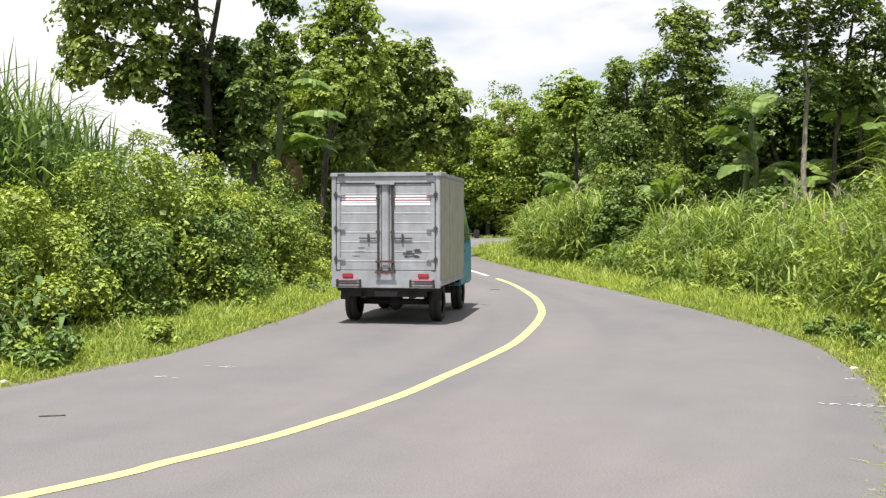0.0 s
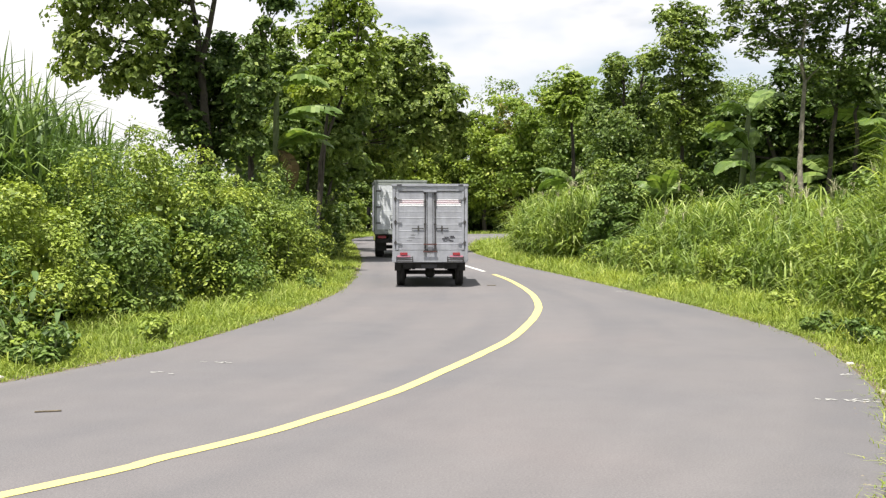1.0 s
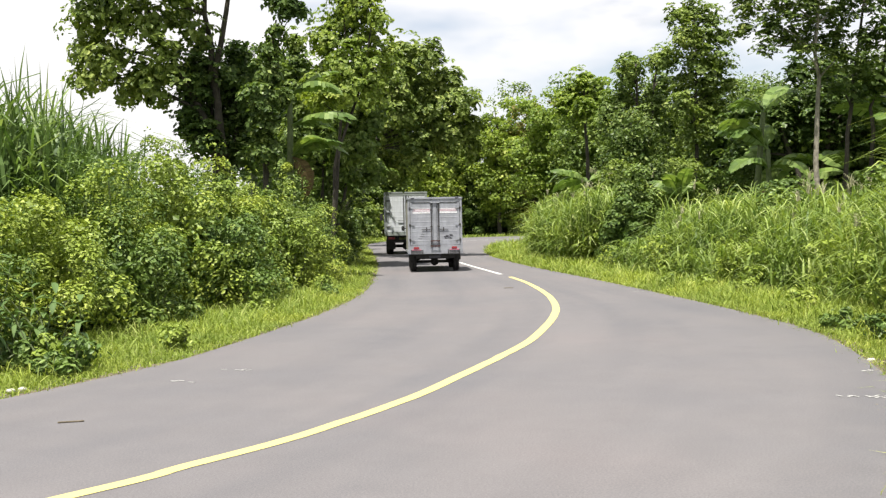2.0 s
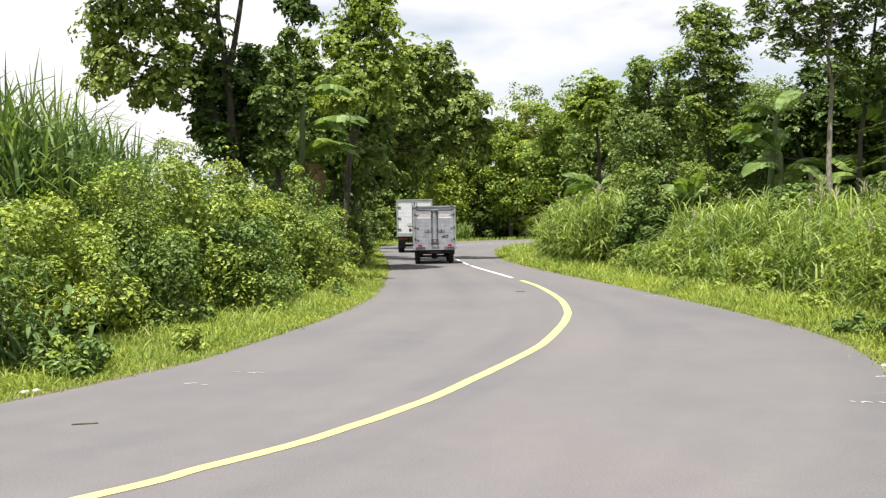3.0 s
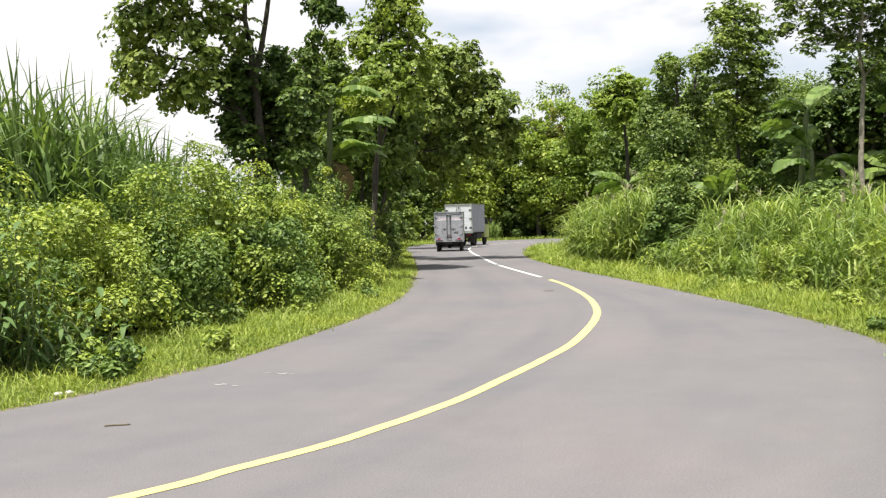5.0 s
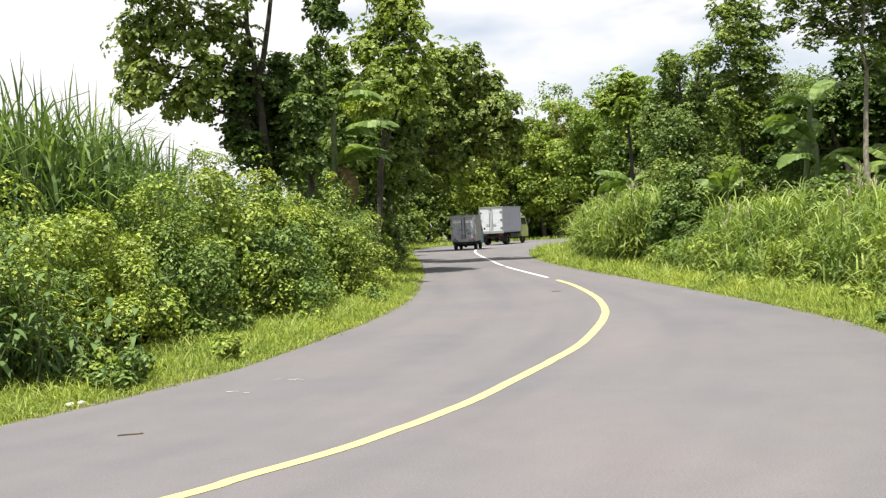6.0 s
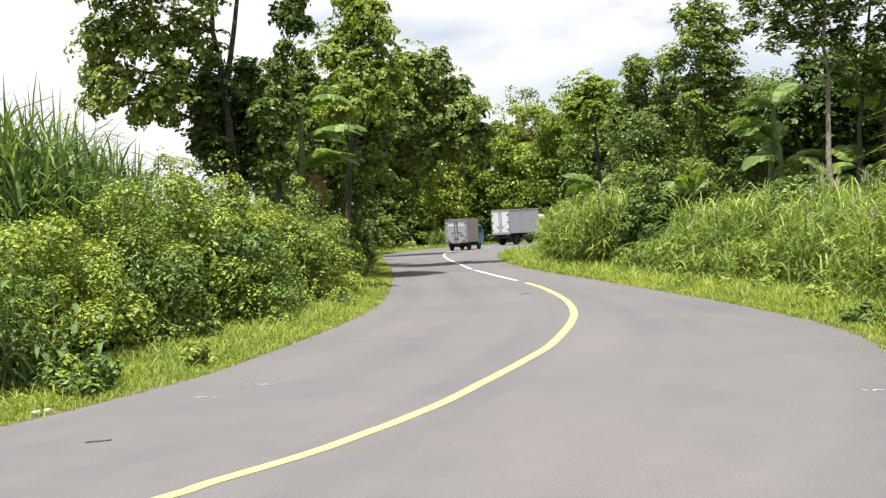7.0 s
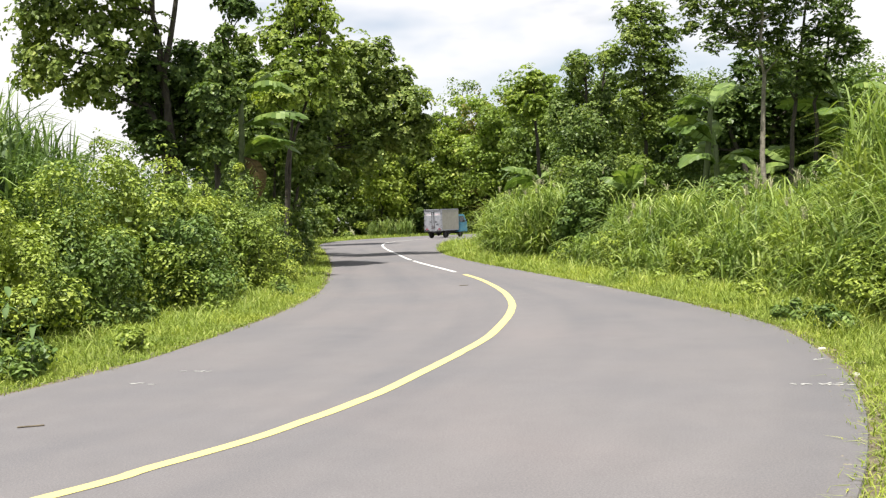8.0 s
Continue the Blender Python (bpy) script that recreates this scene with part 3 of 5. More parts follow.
def build_tall_grass():
    rng = np.random.default_rng(21)
    pieces, plumes, weeds = [], [], []
    edge = RIGHT_EDGE[RIGHT_EDGE[:, 0] < 20]
    # y from, to; offset from, to; tufts; tallest; blade half width
    for y0, y1, near, far, tufts, h, w in ((4, 8.5, 1.0, 4.0, 170, 2.6, 0.014), (8.5, 11, 1.8, 5.0, 220, 3.6, 0.018), (11, 15.0, 1.5, 5.0, 380, 3.7, 0.02), (15.0, 20, 1.7, 6.0, 280, 2.5, 0.019), (20, 29.3, 1.7, 6.5, 470, 2.3, 0.021),
                                          (29.8, 33.2, 2.8, 6.0, 90, 1.9, 0.024), (33.4, 42, 1.5, 4.6, 330, 3.0, 0.027), (42, 52, 2.1, 5.0, 190, 2.6, 0.032), (52, 70, 2.8, 7.0, 230, 2.5, 0.038)):
        c = scattered(rng, edge, -1, tufts, near, far, y0, y1, 0.8)
        for p in c:
            off = math.sqrt(np.min(np.sum((edge - p) ** 2, 1)))
            patch = 0.85 + 0.3 * noise.noise(Vector((p[0] * 0.55, p[1] * 0.4, 3.0)))
            k = min(1.0, (0.42 if p[1] < 33.3 else 0.7) + 0.34 * (off - near)) * patch * rng.uniform(0.8, 1.15) * h
            n = 24
            roots = at_soil(p + rng.normal(size=(n, 2)) * 0.14)
            roots[:, 2] += rng.uniform(0, 0.74, n) * k
            pieces.append(blades(rng, roots[:18], min(1.05, max(0.5, k * 0.45)), w * 1.02, 1.3, 4))
            pieces.append(blades(rng, roots[18:], min(0.95, max(0.45, k * 0.42)), w * 0.9, 0.6, 4))
            if rng.random() < 0.3 and y0 < 50:
                n = 3 + int(rng.integers(4))
                m = np.array([*p, 0.0]) + rng.normal(size=(n, 3)) * np.array([0.3, 0.3, 0.0])
                m[:, 2] = rng.uniform(0.15, 0.62, n) * k
                weeds.append(mounds(rng, m, rng.uniform(0.12, 0.3, n), 60, 0.06 + 0.0016 * y0, 0.3))
            if rng.random() < 0.05 and y0 < 50:
                top = np.array([*p, 0]) + np.array([rng.normal() * 0.15, rng.normal() * 0.15, k * 1.0])
                plumes.append(blades(rng, np.repeat(top[None], 14, 0) + rng.normal(size=(14, 3)) * 0.02, 0.3, w * 0.35, 0.5, 2))
    for _ in range(150):
        p = rng.uniform((7.1, 14.6), (10.5, 19.0))
        k = np.clip((p[0] / p[1] - 0.41) / 0.05, 0.0, 1.0) * rng.uniform(0.85, 1.1) * 3.7
        if k > 1.2:
            roots = at_soil(p + rng.normal(size=(30, 2)) * 0.16)
            roots[:, 2] += rng.uniform(0.1, 0.8, 30) * k
            pieces.append(blades(rng, roots, 0.95, 0.019, 1.0, 4))
    stuff("tall_grass", pieces, REED, "dense sunlit elephant grass with long arching blades", "tall grass")
    stuff("leafy_weeds", weeds, SHRUB_A, "leafy yellow-green weeds mixed into the tall grass", "weeds")
    stuff("grass_plumes", plumes, PLUME, "pale feathery seed plumes above the tall grass", "grass plume")
    pieces = []
    for x0, x1, y0, y1, tufts, h in ((-12.0, -6.5, 17, 22.5, 400, 4.65),):
        for _ in range(tufts):
            p = rng.uniform((x0, y0), (x1, y1))
            k = rng.uniform(0.8, 1.08) * (1 - 0.2 * max(0.0, p[0] + 8.2))
            n = 13
            roots = at_soil(p + rng.normal(size=(n, 2)) * 0.14)
            roots[:, 2] += rng.uniform(0.1, 0.7, n) * h * k
            pieces.append(blades(rng, roots, h * k * 0.36, 0.032, 1.1, 4))
            stalks = at_soil(p + rng.normal(size=(3, 2)) * 0.12)
            stalks[:, 2] += h * k * 0.55
            pieces.append(blades(rng, stalks, h * k * 0.44, 0.03, 0.22, 4))
    stuff("sugar_cane", pieces, CANE, "tall green sugar cane leaves behind the shrubs", "sugar cane")
    pieces = []
    for x0, x1, y0, y1, tufts, h in ((-12, -8, 84, 92, 60, 2.2), (-3.5, 0.5, 95, 98, 30, 1.9), (9.0, 14, 10, 30, 120, 2.5), (10, 18, 26, 42, 160, 2.6)):
        for _ in range(tufts):
            p = rng.uniform((x0, y0), (x1, y1))
            n = 26
            roots = at_soil(p + rng.normal(size=(n, 2)) * 0.2)
            roots[:, 2] += rng.uniform(0, 0.6, n) * h
            pieces.append(blades(rng, roots, h * 0.5, 0.03, 0.8, 3))
    stuff("crop_plants", pieces, CANE, "tall leafy crop plants between the trees", "crop plants")


def build_shrubs():
    light = "dense sunlit yellow-green climbing shrub beside the verge"
    dark = "dense dark green shrub beside the verge"
    rows = [
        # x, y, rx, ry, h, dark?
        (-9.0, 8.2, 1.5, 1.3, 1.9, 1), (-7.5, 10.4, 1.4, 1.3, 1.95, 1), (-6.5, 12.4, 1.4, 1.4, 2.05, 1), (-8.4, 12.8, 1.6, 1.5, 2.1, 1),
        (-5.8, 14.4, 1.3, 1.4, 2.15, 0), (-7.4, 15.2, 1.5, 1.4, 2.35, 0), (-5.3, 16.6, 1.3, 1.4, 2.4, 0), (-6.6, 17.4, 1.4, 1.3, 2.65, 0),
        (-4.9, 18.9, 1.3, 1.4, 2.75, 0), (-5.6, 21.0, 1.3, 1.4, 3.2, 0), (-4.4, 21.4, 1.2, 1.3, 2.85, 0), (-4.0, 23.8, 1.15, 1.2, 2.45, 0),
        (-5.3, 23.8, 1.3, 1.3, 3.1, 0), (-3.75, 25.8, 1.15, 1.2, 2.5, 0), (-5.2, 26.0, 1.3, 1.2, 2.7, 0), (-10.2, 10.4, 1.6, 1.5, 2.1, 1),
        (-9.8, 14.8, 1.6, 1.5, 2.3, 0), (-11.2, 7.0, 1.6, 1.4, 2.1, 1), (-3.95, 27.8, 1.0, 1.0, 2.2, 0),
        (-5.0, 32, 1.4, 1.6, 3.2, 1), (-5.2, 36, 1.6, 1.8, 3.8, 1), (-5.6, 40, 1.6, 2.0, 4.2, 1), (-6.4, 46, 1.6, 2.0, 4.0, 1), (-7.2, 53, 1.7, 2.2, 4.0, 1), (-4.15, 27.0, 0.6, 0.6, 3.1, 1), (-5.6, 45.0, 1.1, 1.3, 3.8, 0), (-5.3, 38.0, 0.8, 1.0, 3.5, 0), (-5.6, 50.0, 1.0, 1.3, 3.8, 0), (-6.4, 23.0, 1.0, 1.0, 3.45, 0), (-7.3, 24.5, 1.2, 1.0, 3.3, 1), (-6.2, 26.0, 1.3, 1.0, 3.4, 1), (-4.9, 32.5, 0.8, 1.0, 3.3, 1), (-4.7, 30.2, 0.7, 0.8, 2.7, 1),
    ]
    rng = np.random.default_rng(77)
    seed = 200
    for x, y, rx, ry, h, d in rows:
        x -= 0.3 if 13 < y < 23 else 0.0
        near = y < 19
        for k in range(3 if y < 29 else 2):
            seed += 1
            a = rng.uniform(0, 6.283)
            far = rng.uniform(0.25, 0.75) if k else 0.0
            px, py = x + math.cos(a) * rx * far - (0.28 if y > 21 else 0.0), y + math.sin(a) * ry * far
            hh = h * (1.0 if k == 0 else rng.uniform(0.55, 0.98))
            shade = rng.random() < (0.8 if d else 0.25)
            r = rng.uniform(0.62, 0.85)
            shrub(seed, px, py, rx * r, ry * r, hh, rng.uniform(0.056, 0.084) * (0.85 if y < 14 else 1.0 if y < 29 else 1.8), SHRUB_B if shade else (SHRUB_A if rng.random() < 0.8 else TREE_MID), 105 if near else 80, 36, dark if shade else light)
    # bushes amid the tall grass over the road
    for i, (x, y, rx, ry, h, d) in enumerate(((5.35, 31.6, 0.8, 0.8, 2.0, 1), (5.9, 32.8, 1.0, 1.1, 2.9, 1), (9.6, 21, 1.3, 1.3, 2.5, 1), (11.8, 17, 1.4, 1.3, 2.7, 0), (8.4, 25.5, 1.1, 1.1, 2.2, 1),
                                              (12.0, 24, 1.6, 1.5, 2.9, 1), (6.0, 37.5, 1.3, 1.4, 3.6, 0), (9.8, 34.5, 1.6, 1.5, 3.2, 1), (7.6, 34, 1.2, 1.2, 3.0, 0), (5.2, 44, 1.2, 1.5, 3.0, 0))):
        shrub(140 + i, x, y, rx, ry, h, 0.12, SHRUB_B if d else TREE_MID, 150, 34, "leafy green bush amid the tall roadside grass")
    for i, (x, y, h) in enumerate(((-24, 104, 5), (-18, 107, 5), (-13, 104, 5), (-9, 106, 5), (-4, 107, 4.5), (2.5, 103.5, 4.6), (-1.5, 104, 4.6), (7, 103.5, 4.6), (0.5, 108, 5), (5, 106, 5), (9.5, 107, 5), (14, 107, 5), (20, 108, 5), (26, 104, 5),
                                   (-10.5, 88, 4.5), (-8.5, 94, 4.5), (18, 47, 5), (21.5, 50, 5), (15, 44, 4.6), (25, 48, 5), (13.5, 47, 4.4), (-13, 98, 6), (-9, 100, 6), (-17, 92, 6), (-15, 85, 6), (-9.5, 70, 4), (-13, 77, 4.5), (-11.5, 66, 4), (-10, 50, 4), (9, 71, 4), (14, 71, 4.5), (20, 66, 4.5), (27, 62, 4.5), (22, 52, 4), (16, 49, 3.6), (19, 43, 3.5))):
        shrub(180 + i, x, y, 3.0, 2.0, h, 0.26, TREE_DARK if i % 3 else TREE_MID, 120, 30, "tall dark undergrowth beneath the far trees")
    for i in range(16):
        side, line = (1, LEFT_EDGE) if i % 2 else (-1, RIGHT_EDGE)
        wx, wy = (-4.55, 11.5) if i == 1 else scattered(rng, line, side, 1, 0.4, 2.0, 7, 27)[0]
        r = rng.uniform(0.14, 0.3)
        shrub(400 + i, wx, wy, r, r, r * rng.uniform(0.8, 1.3), 0.07, SHRUB_A if i % 3 else SHRUB_B, 16, 12, "small leafy weed in the grass verge", "weed")
    broad_leaf_plant(5, -5.7, 11.1, 1.55, 24, "broad-leaved dark green weed in front of the shrubs")
    broad_leaf_plant(6, -4.95, 11.6, 0.8, 11, "low broad-leaved dark green weed in front of the shrubs")
    broad_leaf_plant(7, -6.4, 10.5, 1.75, 24, "broad-leaved dark green weed in front of the shrubs")
    broad_leaf_plant(9, -6.0, 11.6, 1.7, 22, "broad-leaved dark green weed in front of the shrubs")
    broad_leaf_plant(8, -5.95, 10.5, 0.9, 14, "low broad-leaved green weed in the verge")


def build_trees():
    big = "broad-leaved tree with a dense dark green crown"
    # by the near bend; crowns as (x off the base, height, radius)
    # The top, partly out of view, leans forward to shade the lobes below.
    lobed_tree(1, -7.4, 29.0, [[(1.1, 0), (0.75, 3.4), (0.5, 6.1), (0.3, 9.3)], [(1.1, 0), (0.8, 3.4), (0.62, 6.1), (1.0, 7.4), (1.2, 9.3)], [(0.9, 0), (0.5, 4.4), (-0.9, 7.0), (-1.6, 8.6)]],
        [(-2.55, 7.47, 0.89), (-1.77, 7.88, 0.94), (-2.98, 6.67, 0.62), (-2.3, 6.38, 0.78), (-2.84, 5.78, 0.52), (-0.87, 7.32, 0.65), (-0.62, 6.25, 0.68), (-1.33, 5.97, 0.58),
         (-1.83, 5.5, 0.52), (-0.42, 7.79, 0.73), (0.19, 7, 0.61), (-1.02, 5.39, 0.55), (-1.12, 9.2, 1.13), (0.51, 9.16, 1.21), (-2.35, 8.91, 0.81), (1.8, 9.2, 0.8)],
        TREE_MID, 0.145, "large dark green tree with several rising stems", trunk_r=0.17, wide=0.38, flat=0.42, fill=0.4, front=0.2, thick=0.72)
    # Added low tree in darker leaves: the shade in the large tree's heart.
    lobed_tree(12, -7.4, 29.6, [[(0.6, 0), (0.5, 3.0), (0.4, 5.6)], [(0.8, 0), (1.0, 3.2), (1.2, 5.6)]],
        [(0.1, 5.88, 0.94), (0.74, 5.22, 0.94), (1.24, 6.01, 0.74), (-0.05, 4.83, 0.68), (0.91, 4.37, 0.61), (1.3, 5.12, 0.65), (0.38, 4.06, 0.58), (-0.26, 4.40, 0.45), (1.40, 4.20, 0.58), (1.54, 3.55, 0.55), (0.77, 3.68, 0.49), (1.10, 6.66, 0.42)],
        TREE_DARK, 0.14, "shaded heart of the large tree, given darker leaves", trunk_r=0.1, flat=0.7, fill=1.8)
    lobed_tree(2, -4.92, 27.6, [[(-0.2, 0), (-0.25, 3.4), (0.0, 5.6), (0.2, 7.1)]],
        [(0.03, 6.32, 0.32), (-0.07, 5.61, 0.45), (-0.19, 4.98, 0.51), (-0.21, 4.31, 0.51), (-0.14, 3.68, 0.48), (0.29, 5.05, 0.32), (0.2, 6.79, 0.21)],
        TREE_DARK, 0.13, "slim tree wrapped in dark creepers", trunk_r=0.09, deep=0.3, fill=1.6, flat=0.4, thick=1.5)
    lobed_tree(3, -5.3, 27.9, [[(0.05, 0), (0.2, 3.6), (0.5, 6.0), (0.85, 8.2)]],
        [(0.82, 7.58, 0.39), (0.48, 7.73, 0.25), (1.16, 7.44, 0.23), (0.91, 8.09, 0.39)],
        TREE_DARK, 0.16, "slim leaning trunk with a dark leafy tuft", trunk_r=0.055, deep=0.15, fill=2.0, flat=0.4, wide=0.3)
    lobed_tree(4, -4.8, 34.0, [[(0.6, 0), (0.9, 3.5), (1.2, 6.5), (1.3, 9.4)], [(0.6, 0), (1.0, 4.0), (1.9, 6.6), (2.2, 8.8)]],
        [(1.22, 8.38, 0.94), (0.45, 7.8, 0.68), (1.96, 7.61, 0.79), (1.38, 6.83, 0.91), (0.72, 6.79, 0.68), (0.24, 6.43, 0.57), (2.13, 6.67, 0.68), (1.61, 9.02, 0.75),
         (1.17, 5.94, 0.76), (0.41, 5.73, 0.57), (2.12, 5.91, 0.6), (2.63, 7.12, 0.41), (1.25, 9.59, 0.79), (2.18, 9.25, 0.49), (2.39, 8.31, 0.41)],
        TREE_YELLOW, 0.135, "tree with sunlit yellow-green leaves", trunk_r=0.08, fill=0.25, flat=0.4)
    lobed_tree(5, -4.9, 37.0, [[(0, 0), (0.1, 3.0), (0.3, 6.5)], [(0.2, 0), (1.0, 3.0), (1.6, 5.5)]],
        [(0.10, 5.21, 0.72), (1.14, 5.25, 0.82), (2.00, 5.37, 0.72), (-0.68, 7.18, 0.70), (-0.50, 6.11, 0.66), (0.50, 4.44, 0.74), (1.53, 4.36, 0.74), (-0.73, 4.92, 0.66), (-0.24, 3.68, 0.66), (0.93, 3.49, 0.74), (-1.06, 3.90, 0.62), (-1.30, 6.98, 0.58), (1.92, 3.43, 0.62), (-0.66, 7.99, 0.49)],
        TREE_MID, 0.15, "dense green tree behind the banana plant", deep=1.2, fill=0.9, flat=0.45, trunk_r=0.08)
    lobed_tree(6, -4.25, 43.8, [[(-1.3, 0), (-1.1, 3.4), (0.4, 5.6), (2.4, 8.2)], [(-1.3, 0), (-1.0, 3.8), (1.4, 5.4), (4.0, 6.8)]],
        [(1.59, 8.82, 0.68), (2.32, 8.61, 0.83), (3.25, 8.54, 0.73), (2.74, 7.63, 1.1), (4.01, 7.6, 0.78), (1.52, 7.41, 0.98), (4.67, 6.61, 0.78), (3.45, 6.4, 1.1),
         (1.98, 6.18, 1.1), (4.95, 5.63, 0.63), (3.92, 5.17, 0.98), (2.69, 4.71, 0.98), (0.99, 5.72, 0.98), (0.73, 4.75, 0.83), (1.7, 4, 0.73), (5.13, 4.78, 0.49)],
        TREE_MID, 0.16, "dark round-crowned tree overhanging the road", trunk_r=0.12, deep=1.6, fill=0.6, flat=0.45, wide=0.44)
    tree(13, -5.7, 40.6, 6.2, 3.7, (1.05, 1.1, 2.3), 0, TREE_DARK, 170, 56, 0.15, "low bushy tree with dark green leaves", trunk_r=0.1, off=(0.2, 0), clump_r=0.4, shell=0.2, limbs=8)
    tree(7, -6.4, 47.0, 10.0, 4.8, (2.3, 2.2, 4.2), 0, TREE_DARK, 240, 60, 0.18, big, off=(0.6, 0))
    tree(8, -7.0, 40.0, 9.5, 4.5, (2.2, 2.1, 4.0), 0, TREE_DARK, 220, 60, 0.17, big, off=(0.6, 0))
    tree(9, -7.2, 64.0, 11.5, 7.6, (2.7, 2.2, 3.4), 0, TREE_DARK, 240, 55, 0.2, "tree with dark green leaves overhanging the road", trunk_r=0.2, off=(2.9, 0.5), clump_r=0.55)
    tree(10, -8.5, 56.0, 11.0, 5.4, (2.5, 2.5, 5.0), 0, TREE_MID, 220, 55, 0.2, big, off=(0.5, 0.0), clump_r=0.55)
    # beyond the far bend
    far = [(-9.5, 73, 11.5, TREE_DARK), (-11, 82, 12, TREE_MID), (-7.0, 101, 12.5, TREE_MID), (-2.5, 101, 12.5, TREE_YELLOW), (1.2, 104, 15.2, TREE_MID), (4.5, 101, 15.2, TREE_YELLOW),
           (8, 102, 15.6, TREE_RUST), (11, 100, 14.4, TREE_YELLOW), (-12, 95, 12, TREE_MID), (14, 103, 13.2, TREE_YELLOW), (18, 100, 13, TREE_MID), (6, 109, 16.4, TREE_MID), (12, 111, 15, TREE_RUST), (22, 104, 13, TREE_DARK),
           (-16, 100, 12, TREE_DARK), (0, 112, 14, TREE_DARK), (-5, 112, 14, TREE_MID), (17, 114, 14.5, TREE_YELLOW), (-11, 110, 13, TREE_DARK)]
    for i, (x, y, h, m) in enumerate(far):
        r = 3.0 + 0.5 * math.sin(i * 2.4)
        tree(40 + i, x, y, h, h * 0.5, (r, r * 0.9, h * 0.48), 0, m, 145, 46, 0.32, "far broad-leaved tree behind the bend", clump_r=0.72, trunk_r=0.18)
    for i, x in enumerate((-20, -13, -6, 1, 8, 15, 22, 30)):
        tree(300 + i, x, 121 + 2 * (i % 3), 13.5, 6.4, (4.6, 3.0, 6.2), 0, TREE_DARK, 130, 46, 0.5, "far dark tree closing the view behind the bend", clump_r=1.0, trunk_r=0.22)
    mid = ((7.6, 58, 9.9, TREE_MID), (5.6, 62, 9.5, TREE_YELLOW), (9.5, 66, 10.5, TREE_YELLOW), (13, 66, 9.6, TREE_MID), (10.5, 54, 8.6, TREE_MID), (13.5, 55, 8.6, TREE_MID), (18, 57, 8.8, TREE_DARK), (24, 54, 8.5, TREE_MID))
    for i, (x, y, h, m) in enumerate(mid):
        tree(260 + i, x, y, h, h * 0.53, (2.2, 2.1, h * 0.46), 0, m, 210, 52, 0.2, "green broad-leaved tree behind the tall grass", clump_r=0.52)
    # over the tall grass
    lobed_tree(81, 6.6, 50.0, [[(0, 0), (-0.1, 5.0), (-0.2, 8.2)]],
        [(-0.18, 8.26, 0.61), (-0.74, 7.73, 0.61), (0.5, 7.42, 0.69), (-0.34, 6.89, 0.77), (-1.16, 7.05, 0.5), (0.65, 8.24, 0.39)],
        TREE_YELLOW, 0.16, "green tree behind the tall grass", deep=1.0)
    lobed_tree(82, 7.9, 44.0, [[(0.2, 0), (0.1, 4.0), (0.0, 8.0)], [(0.2, 0), (0.4, 4.0), (0.9, 7.8)]],
        [(0.05, 8.26, 0.68), (-0.43, 7.86, 0.63), (0.77, 8.12, 0.68), (1.25, 7.38, 0.68), (-0.2, 7.05, 0.82), (0.75, 6.55, 0.82), (-0.93, 6.47, 0.73), (-1.19, 5.63, 0.83),
         (0.02, 5.6, 0.92), (1.22, 5.45, 0.82), (-0.6, 4.72, 0.73)],
        TREE_MID, 0.13, "green tree with layered sprays behind the tall grass", deep=1.0, flat=0.5, wide=0.36, fill=0.7)
    lobed_tree(83, 8.95, 38.0, [[(0.1, 0), (0.05, 4.0), (0.1, 9.0)]],
        [(-0.71, 8.92, 0.46), (0.02, 9.19, 0.58), (0.84, 9.04, 0.54), (-0.41, 8.24, 0.58), (0.52, 8.22, 0.67), (1.25, 8.37, 0.42), (-0.73, 7.59, 0.54), (0.1, 7.3, 0.71),
         (0.93, 7.28, 0.58), (-0.32, 6.58, 0.63), (0.61, 6.39, 0.71), (1.44, 6.54, 0.42), (-0.54, 5.75, 0.59), (0.28, 5.52, 0.71), (1.01, 5.4, 0.5), (-0.04, 4.7, 0.59)],
        TREE_MID, 0.12, "tall slim tree with layered leaf sprays", deep=0.7, flat=0.6, wide=0.36, trunk_r=0.1, fill=0.7)
    lobed_tree(84, 10.0, 28.5, [[(0.1, 0), (0.12, 3.6), (0.2, 8.4)]],
        [(-1.72, 7.39, 0.44), (-1.1, 7.49, 0.47), (-0.49, 7.21, 0.47), (0.13, 7.35, 0.47), (0.9, 7.25, 0.55), (-1.88, 6.78, 0.31), (-1.26, 6.84, 0.41), (-0.65, 6.59, 0.44),
         (0.05, 6.57, 0.47), (0.74, 6.48, 0.53), (-1.42, 6.22, 0.31), (-0.34, 6.04, 0.34), (0.58, 5.83, 0.47), (-0.48, 8.06, 0.62), (-1.56, 8.12, 0.55), (0.45, 8.22, 0.7),
         (1.37, 8.01, 0.62)],
        TREE_DARK, 0.11, "slender pale-trunked tree with airy feathered leaves", bark=PALE_BARK, trunk_r=0.1, deep=0.8, flat=0.8, wide=0.32, fill=0.5, spray_r=0.24)
